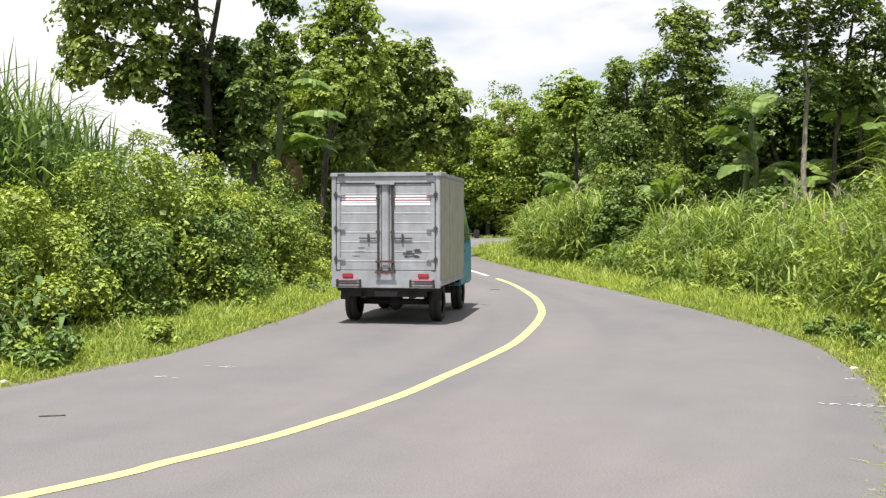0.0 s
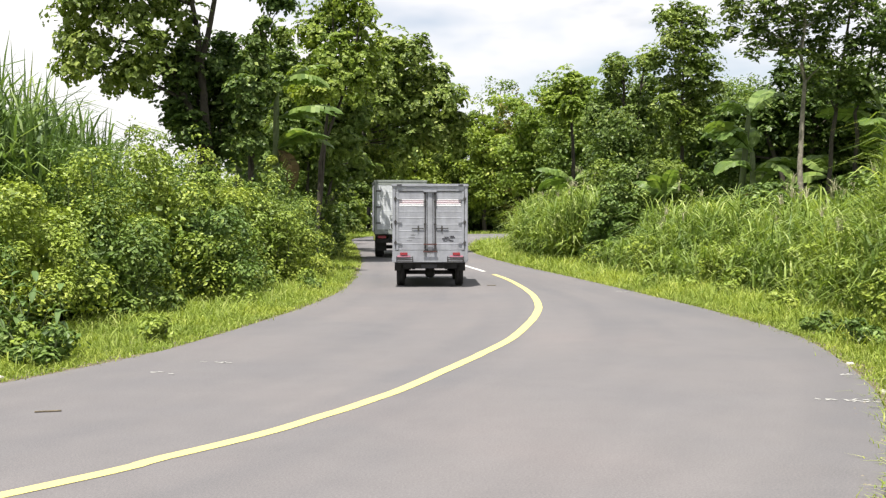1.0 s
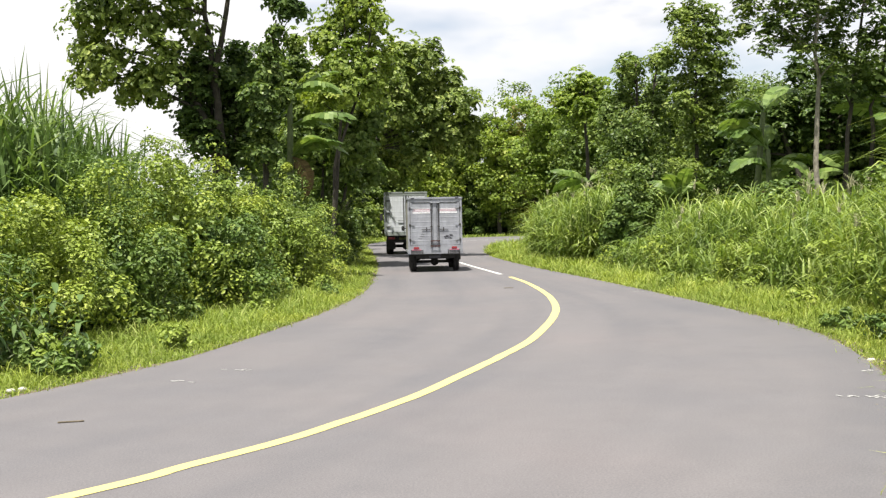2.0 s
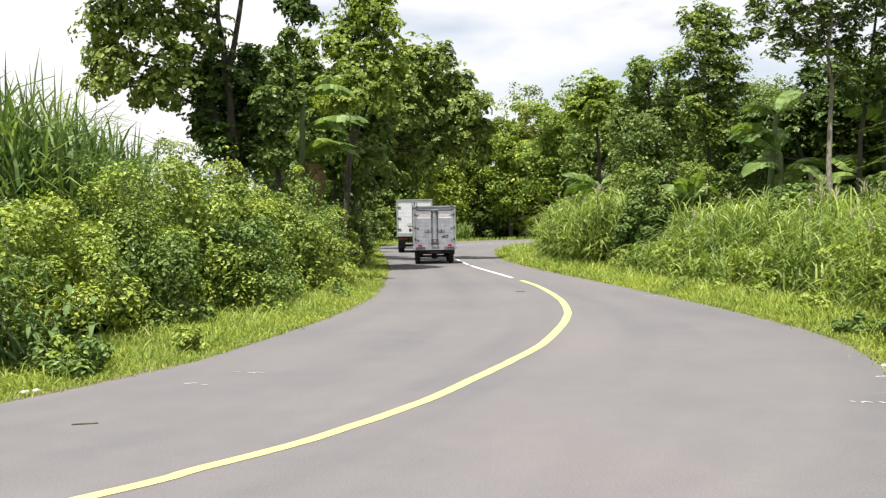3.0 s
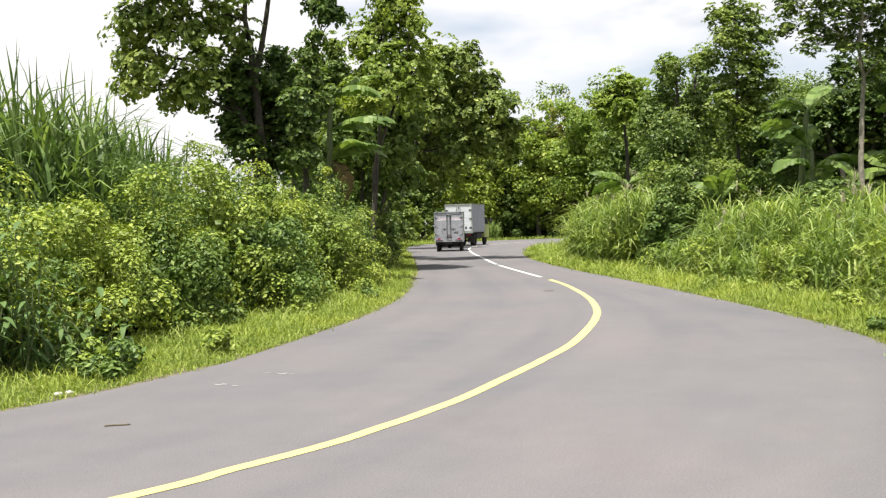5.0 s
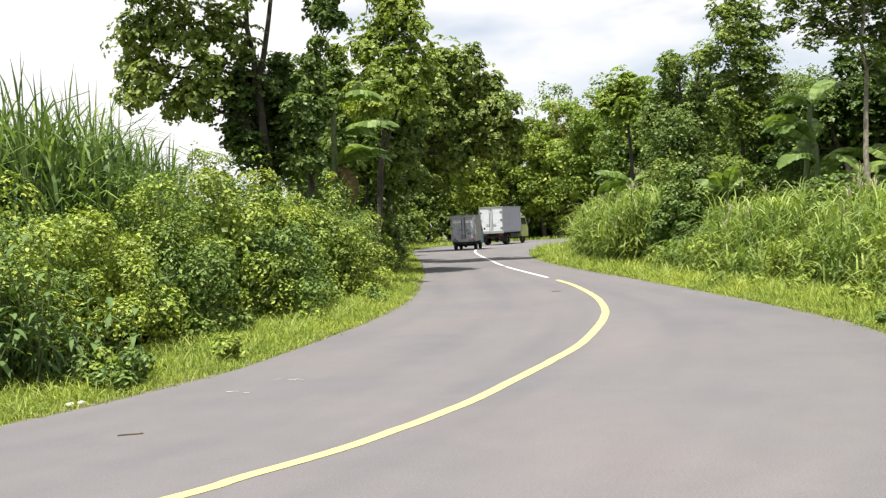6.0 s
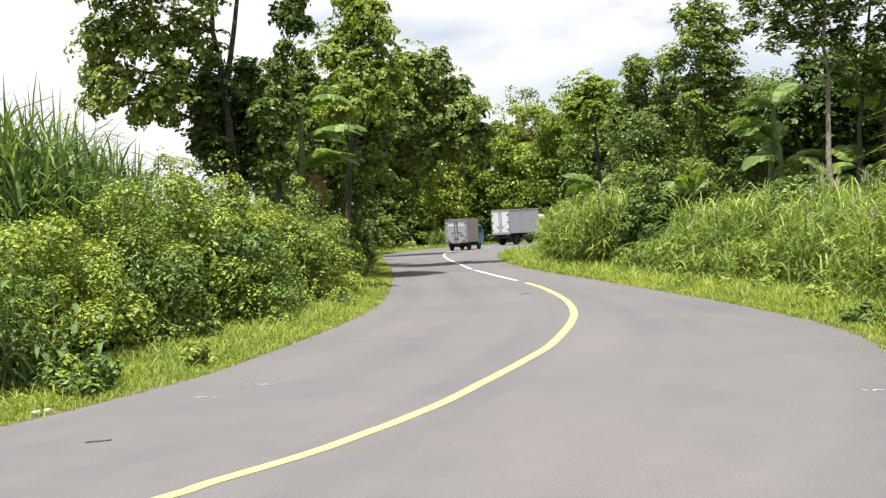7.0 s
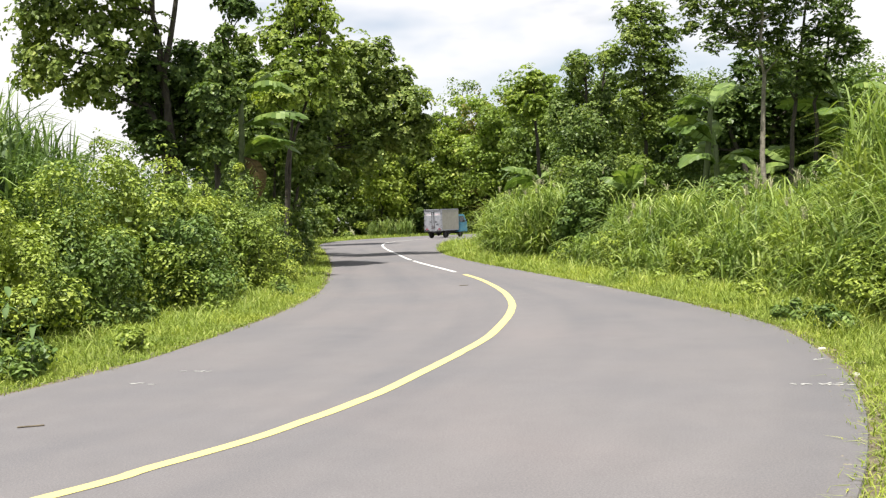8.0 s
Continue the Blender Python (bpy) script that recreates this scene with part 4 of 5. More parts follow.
    lobed_tree(85, 11.5, 29.5, [[(-0.25, 0), (-0.2, 4.0), (0.5, 8.4)], [(0.3, 0), (0.6, 4.5), (1.1, 7.2)]],
        [(0.09, 5.84, 0.48), (0.05, 5.16, 0.48), (0.89, 7.1, 0.64), (1.21, 6.13, 0.58), (-0.72, 5.13, 0.32), (1.53, 6.76, 0.42), (0.72, 5.34, 0.55), (0.9, 8.06, 0.64),
         (1.76, 6.2, 0.26), (0.41, 6.55, 0.48)],
        TREE_DARK, 0.115, "slender dark-trunked tree with airy feathered leaves", trunk_r=0.09, deep=0.8, flat=0.92, wide=0.32, fill=0.8, spray_r=0.25)
    lobed_tree(86, 12.0, 33.0, [[(0, 0), (-0.1, 3.0), (0.2, 6.0)], [(-0.2, 0), (-1.0, 3.0), (-1.8, 5.4)]],
        [(-1.19, 5.22, 0.65), (-0.30, 5.11, 0.65), (0.77, 4.81, 0.76), (1.75, 5.06, 0.81), (-1.73, 4.87, 0.54), (-2.60, 4.89, 0.51), (2.56, 5.49, 0.72), (1.84, 3.98, 0.81), (0.76, 3.64, 0.76), (2.91, 4.14, 0.72), (-0.31, 3.93, 0.72), (-1.39, 3.87, 0.65), (-2.47, 3.71, 0.62), (-0.83, 6.20, 0.47), (0.07, 6.00, 0.54), (1.14, 5.79, 0.61)],
        TREE_DARK, 0.14, "dark leafy tree among the banana plants", deep=1.2, flat=0.7, fill=1.2)
    right = [(10.7, 41, 7.2, TREE_DARK, (1.7, 1.7, 3.0)), (12.6, 43, 7.4, TREE_MID, (1.9, 1.9, 3.2)), (7.2, 40, 5.6, TREE_DARK, (1.3, 1.3, 2.2)),
             (12.9, 34, 6.4, TREE_DARK, (1.8, 1.7, 2.6)), (15.0, 35, 7.0, TREE_DARK, (2.0, 2.0, 3.2)), (13.6, 38, 7.2, TREE_DARK, (2.0, 2.0, 3.2)),
             (17.0, 39, 7.5, TREE_MID, (2.1, 2.1, 3.4)), (11.0, 34.5, 6.2, TREE_DARK, (1.6, 1.6, 2.6)), (14.4, 30, 5.6, TREE_MID, (1.5, 1.5, 2.4))]
    for i, (x, y, h, m, c) in enumerate(right):
        tree(90 + i, x, y, h, h - c[2] * 0.95, c, 0, m, 165, 58, 0.15, "green tree behind the tall grass", bark=BARK, trunk_r=0.1, clump_r=0.4, wide=0.36)


def build_bananas():
    banana(1, -4.6, 28.35, 5.2, 10, 2.2, "banana plant with sunlit torn leaves", dry=1, az=[-100, -125, -84, -112, -60, -132, -95, -118, -108], tilt=(18, 50), wide=0.34, tiers=3)
    banana(2, -6.1, 30.9, 5.7, 5, 1.9, "tall banana plant behind the trees", az=[-40, 70, 10, -110, 150], tilt=(75, 105), wide=0.36)
    banana(3, 8.85, 30.6, 4.6, 7, 1.7, "tall banana plant with broad sunlit leaves", wide=0.4, tilt=(15, 60), tiers=3, az=[-60, 75, 20, -120, 150, -20, 100, -90])
    banana(4, 9.3, 30.0, 3.5, 9, 1.8, "dark-leaved banana plant with hanging leaves", wide=0.44, dry=1, tilt=(10, 65), tiers=3)
    banana(8, 13.0, 29.5, 4.6, 7, 2.2, "tall banana plant beyond the trees", wide=0.42, tilt=(20, 70), tiers=2)
    banana(5, 7.4, 33.2, 2.2, 7, 1.5, "small banana plant behind the grass", dry=1, wide=0.3, tilt=(40, 80))
    banana(6, 5.1, 40.0, 3.0, 7, 2.2, "banana plant with pale grey-green leaves", az=[90, 60, -80, -60, 110, 30, -30], tilt=(20, 50), wide=0.36)
    banana(7, 12.0, 31.0, 2.8, 8, 2.2, "banana plant with broad dark leaves", wide=0.4, tilt=(15, 70), tiers=3)


def build_pebbles():
    """Crumbs of stone and asphalt along the road's edges."""
    rng = np.random.default_rng(51)
    eight = np.array([(1, 0, 0), (-1, 0, 0), (0, 1, 0), (0, -1, 0), (0, 0, 1), (0, 0, -1)], float)
    faces = np.array([(0, 2, 4), (2, 1, 4), (1, 3, 4), (3, 0, 4), (2, 0, 5), (1, 2, 5), (3, 1, 5), (0, 3, 5)])
    pieces = []
    for line, side in ((LEFT_EDGE, 1), (RIGHT_EDGE, -1)):
        for p in scattered(rng, line, side, 1300, -0.07, 0.22, 1, 30):
            v = eight * rng.uniform(0.6, 1.3, (6, 3)) * rng.uniform(0.004, 0.013) * np.array([1, 1, 0.6])
            pieces.append((v + np.array([p[0], p[1], 0.0]), faces))
    stuff("road_edge_pebbles", pieces, PEBBLE, "pale pebbles and asphalt crumbs along the road edge", "pebbles")


build_pebbles()
build_verges()
build_tall_grass()
build_shrubs()
build_bananas()
build_trees()


# ---- vehicles ----
def panel_material(name, colour, rough=0.45, metal=0.25, stain=0.3):
    """Painted or bare sheet metal with grime and dull streaks."""
    m, n, l, b = nodes_of(name)
    t = noise_node(n, l, 3.0, 6.0, 0.7)
    c = n.new("ShaderNodeTexCoord")
    k = n.new("ShaderNodeMapping")
    k.inputs["Scale"].default_value = (14.0, 14.0, 1.2)
    s = n.new("ShaderNodeTexNoise")
    s.inputs["Scale"].default_value, s.inputs["Detail"].default_value = 1.0, 5.0
    l.new(c.outputs["Object"], k.inputs["Vector"])
    l.new(k.outputs["Vector"], s.inputs["Vector"])
    a = ramp_node(n, l, t.outputs["Fac"], [(0.3, tuple(v * (1 - stain) for v in colour)), (0.62, colour)])
    d = ramp_node(n, l, s.outputs["Fac"], [(0.3, (0.91, 0.905, 0.89)), (0.6, (1, 1, 1))])
    col = mix_node(n, l, 1.0, a.outputs["Color"], d.outputs["Color"], "MULTIPLY")
    l.new(col, b.inputs["Base Color"])
    r = ramp_node(n, l, t.outputs["Fac"], [(0.3, (rough + 0.25,) * 3), (0.7, (rough,) * 3)])
    l.new(r.outputs["Color"], b.inputs["Roughness"])
    b.inputs["Metallic"].default_value = metal
    return m


ALUMINIUM = panel_material("dull_aluminium", (0.36, 0.372, 0.41), 0.42, 0.25)
WHITE_PANEL = panel_material("white_door_sheet", (0.6, 0.63, 0.66), 0.5, 0.0, 0.12)
CREAM_PANEL = panel_material("grey_box_side", (0.34, 0.33, 0.275), 0.5, 0.1, 0.15)
GREY_PANEL = panel_material("light_grey_box_side", (0.36, 0.375, 0.42), 0.5, 0.1, 0.1)
GREY_FRAME = panel_material("green_grey_frame", (0.30, 0.33, 0.31), 0.55, 0.1, 0.3)
STEEL = panel_material("worn_steel", (0.085, 0.08, 0.078), 0.5, 0.5, 0.4)
BLUE = panel_material("faded_blue_paint", (0.055, 0.24, 0.34), 0.35, 0.0, 0.15)
LIME = panel_material("yellow_green_paint", (0.38, 0.43, 0.13), 0.4, 0.0, 0.15)
BLACK = plain("chassis_black", (0.018, 0.017, 0.016), 0.75, 0, 0.5, 9.0)
RUBBER = plain("tyre_rubber", (0.022, 0.021, 0.02), 0.85, 0, 0.4, 12.0)
RED = plain("red_lamp_lens", (0.3, 0.03, 0.04), 0.25, 0, 0.15, 20.0)
RED_PAINT = plain("red_stripe", (0.5, 0.2, 0.27), 0.5, 0, 0.2, 20.0)
LAMP_WHITE = plain("white_stripe", (0.85, 0.85, 0.87), 0.35, 0, 0.08, 20.0)
RUST = plain("rusty_steel", (0.10, 0.045, 0.04), 0.8, 0.2, 0.4, 18.0)
PALE_STONE = plain("pale_stone", (0.42, 0.40, 0.36), 0.85, 0, 0.25, 14.0)
INK = plain("faded_black_lettering", (0.05, 0.05, 0.06), 0.7, 0, 0.5, 30.0)


def glass_material():
    m, n, l, b = nodes_of("dark_glass")
    b.inputs["Base Color"].default_value = (0.02, 0.025, 0.03, 1)
    b.inputs["Roughness"].default_value = 0.06
    b.inputs["Specular IOR Level"].default_value = 0.6
    return m


GLASS = glass_material()


def box(bm, x0, x1, y0, y1, z0, z1, bevel=0.0):
    r = bmesh.ops.create_cube(bm, size=1.0)
    bmesh.ops.transform(bm, verts=r["verts"], matrix=Matrix.Translation(((x0 + x1) / 2, (y0 + y1) / 2, (z0 + z1) / 2)) @ Matrix.Diagonal((x1 - x0, y1 - y0, z1 - z0, 1)))
    if bevel:
        bmesh.ops.bevel(bm, geom=list({e for v in r["verts"] for e in v.link_edges}), offset=bevel, segments=2, affect="EDGES")
    return bm


def boxes(*rows, bevel=0.0):
    bm = bmesh.new()
    for row in rows:
        box(bm, *row, bevel=bevel)
    return bm


def rod(bm, a, b, r, sides=10):
    a, b = Vector(a), Vector(b)
    k = bmesh.ops.create_cone(bm, cap_ends=True, segments=sides, radius1=r, radius2=r, depth=(b - a).length)
    bmesh.ops.transform(bm, verts=k["verts"], matrix=Matrix.Translation((a + b) / 2) @ (b - a).to_track_quat("Z", "Y").to_matrix().to_4x4())
    return bm


def lathe(profile, sides=28):
    """Turned about the x axle: profile of (x, radius)."""
    bm = bmesh.new()
    rings = [[bm.verts.new((x, r * math.cos(a), r * math.sin(a))) for a in (2 * math.pi * j / sides for j in range(sides))] for x, r in profile]
    for p, q in zip(rings, rings[1:]):
        for j in range(sides):
            bm.faces.new((p[j], p[(j + 1) % sides], q[(j + 1) % sides], q[j]))
    return bm


def wheel(parent, x, y, r, w):
    hub = link("wheel", None, parent)
    hub.location = (x, y, r)
    h = w / 2
    part("tyre", lathe([(-h * 0.8, r * 0.62), (-h, r * 0.72), (-h * 0.95, r * 0.93), (-h * 0.6, r), (-h * 0.1, r), (-h * 0.08, r * 0.96), (h * 0.08, r * 0.96), (h * 0.1, r), (h * 0.6, r), (h * 0.95, r * 0.93), (h, r * 0.72), (h * 0.8, r * 0.62)]), RUBBER, hub, smooth=True)
    out = 1 if x > 0 else -1
    rim = lathe([(-h * 0.75, r * 0.63), (-h * 0.5, r * 0.56), (out * h * 0.2, r * 0.5), (out * h * 0.35, r * 0.3), (out * h * 0.7, r * 0.18), (out * h * 0.75, r * 0.01)])
    for j in range(5):
        a = 2 * math.pi * j / 5
        rod(rim, (out * h * 0.3, r * 0.24 * math.cos(a), r * 0.24 * math.sin(a)), (out * h * 0.55, r * 0.24 * math.cos(a), r * 0.24 * math.sin(a)), 0.012, 6)
    part("rim", rim, STEEL, hub, smooth=True)
    return hub


def ribbed(x0, x1, y, z0, z1, count, proud):
    """A sheet with shallow pressed horizontal ribs, facing -y."""
    bm = bmesh.new()
    prof, step = [], (z1 - z0) / count
    for i in range(count):
        z = z0 + i * step
        prof += [(z, 0), (z + step * 0.80, 0), (z + step * 0.86, -proud), (z + step * 0.94, -proud)]
    prof.append((z1, 0))
    pairs = [(bm.verts.new((x0, y + d, z)), bm.verts.new((x1, y + d, z))) for z, d in prof]
    rear = [bm.verts.new((x, y + 0.03, z)) for x, z in ((x0, z0), (x1, z0), (x1, z1), (x0, z1))]
    for (a, b), (c, d) in zip(pairs, pairs[1:]):
        bm.faces.new((a, b, d, c))
    bm.faces.new(rear)
    return bm


def small_truck():
    t = link("box_truck", None)
    W, Z0, Z1, Y0, Y1 = 0.86, 0.60, 2.25, -0.72, 1.66
    body = part("cargo_box", boxes((-W, W, Y0 + 0.04, Y1, Z0, Z1 - 0.03), bevel=0.012), CREAM_PANEL, t, "grey sheet-metal cargo box")
    part("roof_cap", boxes((-W - 0.02, W + 0.02, Y0 - 0.03, Y1 + 0.02, Z1 - 0.07, Z1 - 0.008), bevel=0.012), ALUMINIUM, body)
    for s in (-1, 1):
        part("corner_post", boxes((min(s * W, s * (W - 0.075)), max(s * W, s * (W - 0.075)), Y0 - 0.012, Y0 + 0.05, Z0 - 0.02, Z1 - 0.06), bevel=0.008), ALUMINIUM, body)
        part("marker_lamp", boxes((s * 0.70 - 0.055, s * 0.70 + 0.055, Y0 - 0.045, Y0 - 0.03, Z1 - 0.05, Z1 - 0.018), bevel=0.004), INK, body, "dark marker lamp")
        part("side_panel", boxes(*[(min(s * W, s * (W + 0.004)), max(s * W, s * (W + 0.004)), Y0 + 0.08 + i * 0.79, Y0 + 0.85 + i * 0.79, Z0 + 0.06, Z1 - 0.08) for i in range(3)]), CREAM_PANEL, body)
        part("side_rail", boxes((min(s * (W - 0.01), s * (W + 0.014)), max(s * (W - 0.01), s * (W + 0.014)), Y0, Y1, Z0 - 0.03, Z0 + 0.05), bevel=0.005), ALUMINIUM, body)
    part("rear_sill", boxes((-W, W, Y0 - 0.01, Y0 + 0.05, Z0 - 0.06, Z0 + 0.2), bevel=0.01), ALUMINIUM, body, "dented aluminium sill")
    part("door_head", boxes((-W + 0.08, W - 0.08, Y0 - 0.008, Y0 + 0.04, Z1 - 0.16, Z1 - 0.07), bevel=0.006), ALUMINIUM, body)
    for s in (-1, 1):
        x0, x1 = sorted((s * 0.035, s * (W - 0.085)))
        door = part("door", ribbed(x0, x1, Y0 + 0.0, Z0 + 0.21, Z1 - 0.17, 9, 0.0025), ALUMINIUM, t, "dented ribbed aluminium door")
        part("door_frame", boxes((x0, x0 + 0.05, Y0 - 0.018, Y0 + 0.0, Z0 + 0.21, Z1 - 0.17), (x1 - 0.05, x1, Y0 - 0.018, Y0 + 0.0, Z0 + 0.21, Z1 - 0.17)), ALUMINIUM, door)
        for i in range(7):
            part("stripe", boxes((min(s * 0.15, s * 0.70), max(s * 0.15, s * 0.70), Y0 - 0.0045, Y0 - 0.0028, 1.762 + i * 0.021, 1.773 + i * 0.021 + 0.006 * (i % 2 == 0))), RED_PAINT if i in (3, 5) else LAMP_WHITE, door,
                 "red painted stripe" if i in (3, 5) else "white painted stripe")
        for z in (0.97, 1.42, 1.92):
            hinge = boxes((min(s * 0.64, s * 0.77), max(s * 0.64, s * 0.77), Y0 - 0.03, Y0 - 0.012, z - 0.018, z + 0.018), bevel=0.006)
            part("hinge", hinge, ALUMINIUM, door)
            pin = rod(bmesh.new(), (s * 0.79, Y0 - 0.024, z - 0.045), (s * 0.79, Y0 - 0.024, z + 0.045), 0.014)
            box(pin, s * 0.79 - 0.03, s * 0.79 + 0.03, Y0 - 0.032, Y0 - 0.012, z - 0.02, z + 0.02)
            part("hinge_pin", pin, STEEL, door)
        bar = rod(bmesh.new(), (s * 0.115, Y0 - 0.032, 0.76), (s * 0.115, Y0 - 0.032, 2.08), 0.013)
        for z in (0.79, 0.93, 1.37, 1.86, 2.04):
            box(bar, s * 0.115 - 0.03, s * 0.115 + 0.03, Y0 - 0.045, Y0 - 0.012, z - 0.022, z + 0.022, bevel=0.006)
        part("locking_bar", bar, STEEL, door, "worn steel locking bar")
        grip = boxes((min(s * 0.14, s * 0.42), max(s * 0.14, s * 0.42), Y0 - 0.024, Y0 - 0.01, 1.268, 1.286), (s * 0.27 - 0.016, s * 0.27 + 0.016, Y0 - 0.026, Y0 - 0.004, 1.22, 1.34), bevel=0.005)
        part("handle", grip, STEEL, door, "dark steel handle")
        part("tail_lamp", boxes((s * 0.60 - 0.085, s * 0.60 + 0.085, Y0 - 0.04, Y0 - 0.008, 0.695, 0.755), bevel=0.008), RED, t, "red tail lamp")
        part("reverse_lamp", boxes((s * 0.60 - 0.15, s * 0.60 + 0.15, Y0 - 0.03, Y0 - 0.008, 0.645, 0.69), bevel=0.006), RED_PAINT, t, "faded red lamp strip")
        guard = boxes(*[(s * 0.58 - 0.19, s * 0.58 + 0.19, Y0 - 0.09, Y0 - 0.075, z, z + 0.018) for z in (0.56, 0.60, 0.64)], (s * 0.58 - 0.19, s * 0.58 - 0.172, Y0 - 0.09, Y0 - 0.01, 0.55, 0.67), (s * 0.58 + 0.172, s * 0.58 + 0.19, Y0 - 0.09, Y0 - 0.01, 0.55, 0.67))
        part("lamp_guard", guard, STEEL, t, "steel lamp guard")
        part("mud_flap", boxes((s * 0.74 - 0.08, s * 0.74 + 0.08, -0.36, -0.35, 0.34, 0.58), bevel=0.003), BLACK, t)
    for s in (-1, 1):
        part("door_seal", boxes((s * (W - 0.08) - 0.006, s * (W - 0.08) + 0.006, Y0 - 0.0165, Y0 + 0.002, Z0 + 0.2, Z1 - 0.165), (s * 0.064 - 0.005, s * 0.064 + 0.005, Y0 - 0.021, Y0 + 0.002, Z0 + 0.2, Z1 - 0.165)), RUBBER, t, "black rubber door seal")
    part("door_seal", boxes((-W + 0.08, W - 0.08, Y0 - 0.012, Y0 + 0.002, Z1 - 0.172, Z1 - 0.16)), RUBBER, t, "black rubber door seal")
    part("center_post", boxes((-0.05, 0.05, Y0 - 0.03, Y0 - 0.002, 0.80, 2.08), bevel=0.006), ALUMINIUM, t)
    part("latch_plate", boxes((-0.15, 0.15, Y0 - 0.065, Y0 - 0.02, 2.06, 2.10), bevel=0.006), ALUMINIUM, t)
    part("latch_bracket", boxes((-0.16, 0.16, Y0 - 0.065, Y0 - 0.05, 0.765, 0.79), (-0.15, 0.15, Y0 - 0.063, Y0 - 0.05, 0.92, 0.95)), RUST, t, "rusty latch bracket")
    # faded lettering that cannot be read
    rng = random.Random(4)
    for i in range(11):
        x, z = 0.26 + rng.random() * 0.22, 0.98 + rng.random() * 0.14
        part("faded_mark", boxes((x, x + 0.03 + rng.random() * 0.09, Y0 - 0.0045, Y0 - 0.0028, z, z + 0.012 + rng.random() * 0.02)), INK, t, "faded black lettering")
    for i in range(3):
        x, z = -0.55 + rng.random() * 0.4, 1.0 + rng.random() * 0.25
        part("scuff", boxes((x, x + 0.05 + rng.random() * 0.12, Y0 - 0.0045, Y0 - 0.0028, z, z + 0.006)), STEEL, t, "scratched scuff on the door")
    # underside
    part("chassis_rail", boxes((-0.42, -0.34, -0.6, 2.9, 0.38, 0.56)), BLACK, t)
    part("chassis_rail", boxes((0.34, 0.42, -0.6, 2.9, 0.38, 0.56)), BLACK, t)
    part("floor_bearer", boxes(*[(-0.8, 0.8, y, y + 0.07, 0.49, 0.61) for y in (-0.62, -0.1, 0.45, 1.0, 1.55)]), BLACK, t)
    axle = rod(bmesh.new(), (-0.62, 0, 0.29), (0.62, 0, 0.29), 0.045)
    k = bmesh.ops.create_uvsphere(axle, u_segments=14, v_segments=10, radius=0.13)
    bmesh.ops.transform(axle, verts=k["verts"], matrix=Matrix.Translation((0, 0, 0.29)))
    part("rear_axle", axle, BLACK, t, smooth=True)
    part("rear_bumper", boxes((-0.62, 0.62, -0.6, -0.54, 0.40, 0.53), bevel=0.01), BLACK, t)
    part("number_plate", boxes((-0.2, 0.16, -0.615, -0.6, 0.41, 0.51), bevel=0.003), INK, t, "dark number plate")
    part("plate_bar", boxes((-0.15, -0.02, -0.619, -0.616, 0.43, 0.47), (0.03, 0.11, -0.619, -0.616, 0.43, 0.47)), STEEL, t)
    part("silencer", rod(bmesh.new(), (0.5, 0.2, 0.33), (0.5, 0.9, 0.33), 0.08), BLACK, t, smooth=True)
    part("fuel_tank", boxes((-0.75, -0.45, 0.5, 1.1, 0.28, 0.48), bevel=0.04), BLACK, t)
    # cab
    cab = bmesh.new()
    outline = [(1.78, 0.42), (1.78, 1.72), (1.86, 1.80), (2.75, 1.80), (3.02, 1.18), (3.12, 0.9), (3.12, 0.42)]
    left = [cab.verts.new((-0.80 if z < 1.2 else -0.72, y, z)) for y, z in outline]
    right = [cab.verts.new((0.80 if z < 1.2 else 0.72, y, z)) for y, z in outline]
    cab.faces.new(left)
    cab.faces.new(right)
    for i in range(len(outline)):
        j = (i + 1) % len(outline)
        cab.faces.new((left[i], left[j], right[j], right[i]))
    bmesh.ops.bevel(cab, geom=list(cab.edges), offset=0.03, segments=2, affect="EDGES")
    c = part("cab", cab, BLUE, t, "faded blue cab")
    for s in (-1, 1):
        x0, x1 = sorted((s * 0.775, s * 0.812))
        part("cab_door", boxes((x0, x1, 1.95, 2.8, 0.55, 1.14), bevel=0.012), BLUE, c)
        win = bmesh.new()
        vs = [win.verts.new((s * xx, y, z)) for xx, y, z in ((0.806, 1.97, 1.19), (0.806, 2.83, 1.19), (0.742, 2.68, 1.68), (0.742, 1.97, 1.68))]
        vi = [win.verts.new(v.co + Vector((-s * 0.03, 0, 0))) for v in vs]
        win.faces.new(vs)
        win.faces.new(vi)
        for i in range(4):
            win.faces.new((vs[i], vs[(i + 1) % 4], vi[(i + 1) % 4], vi[i]))
        part("side_window", win, GLASS, c, "dark side window")
        part("door_handle", boxes((min(s * 0.81, s * 0.83), max(s * 0.81, s * 0.83), 2.0, 2.12, 1.0, 1.03), bevel=0.004), INK, c)
        mirror = boxes((s * 0.95 - 0.055, s * 0.95 + 0.055, 2.72, 2.77, 1.22, 1.38), bevel=0.015)
        rod(mirror, (s * 0.79, 2.75, 1.3), (s * 0.93, 2.75, 1.3), 0.012)
        part("mirror", mirror, BLACK, c, "black door mirror")
        part("wheel_arch", boxes((min(s * 0.6, s * 0.815), max(s * 0.6, s * 0.815), 1.86, 2.5, 0.52, 0.62), bevel=0.02), BLUE, c)
    part("windscreen", boxes((-0.66, 0.66, 2.92, 2.98, 1.22, 1.6), bevel=0.01), GLASS, c)
    part("rear_window", boxes((-0.5, 0.5, 1.765, 1.782, 1.25, 1.6)), GLASS, c)
    part("seat_base", boxes((-0.6, 0.6, 1.8, 2.9, 0.3, 0.42)), BLACK, c)
    wheels = [wheel(t, s * 0.685, y, 0.29, 0.19) for s in (-1, 1) for y in (0, 2.15)]
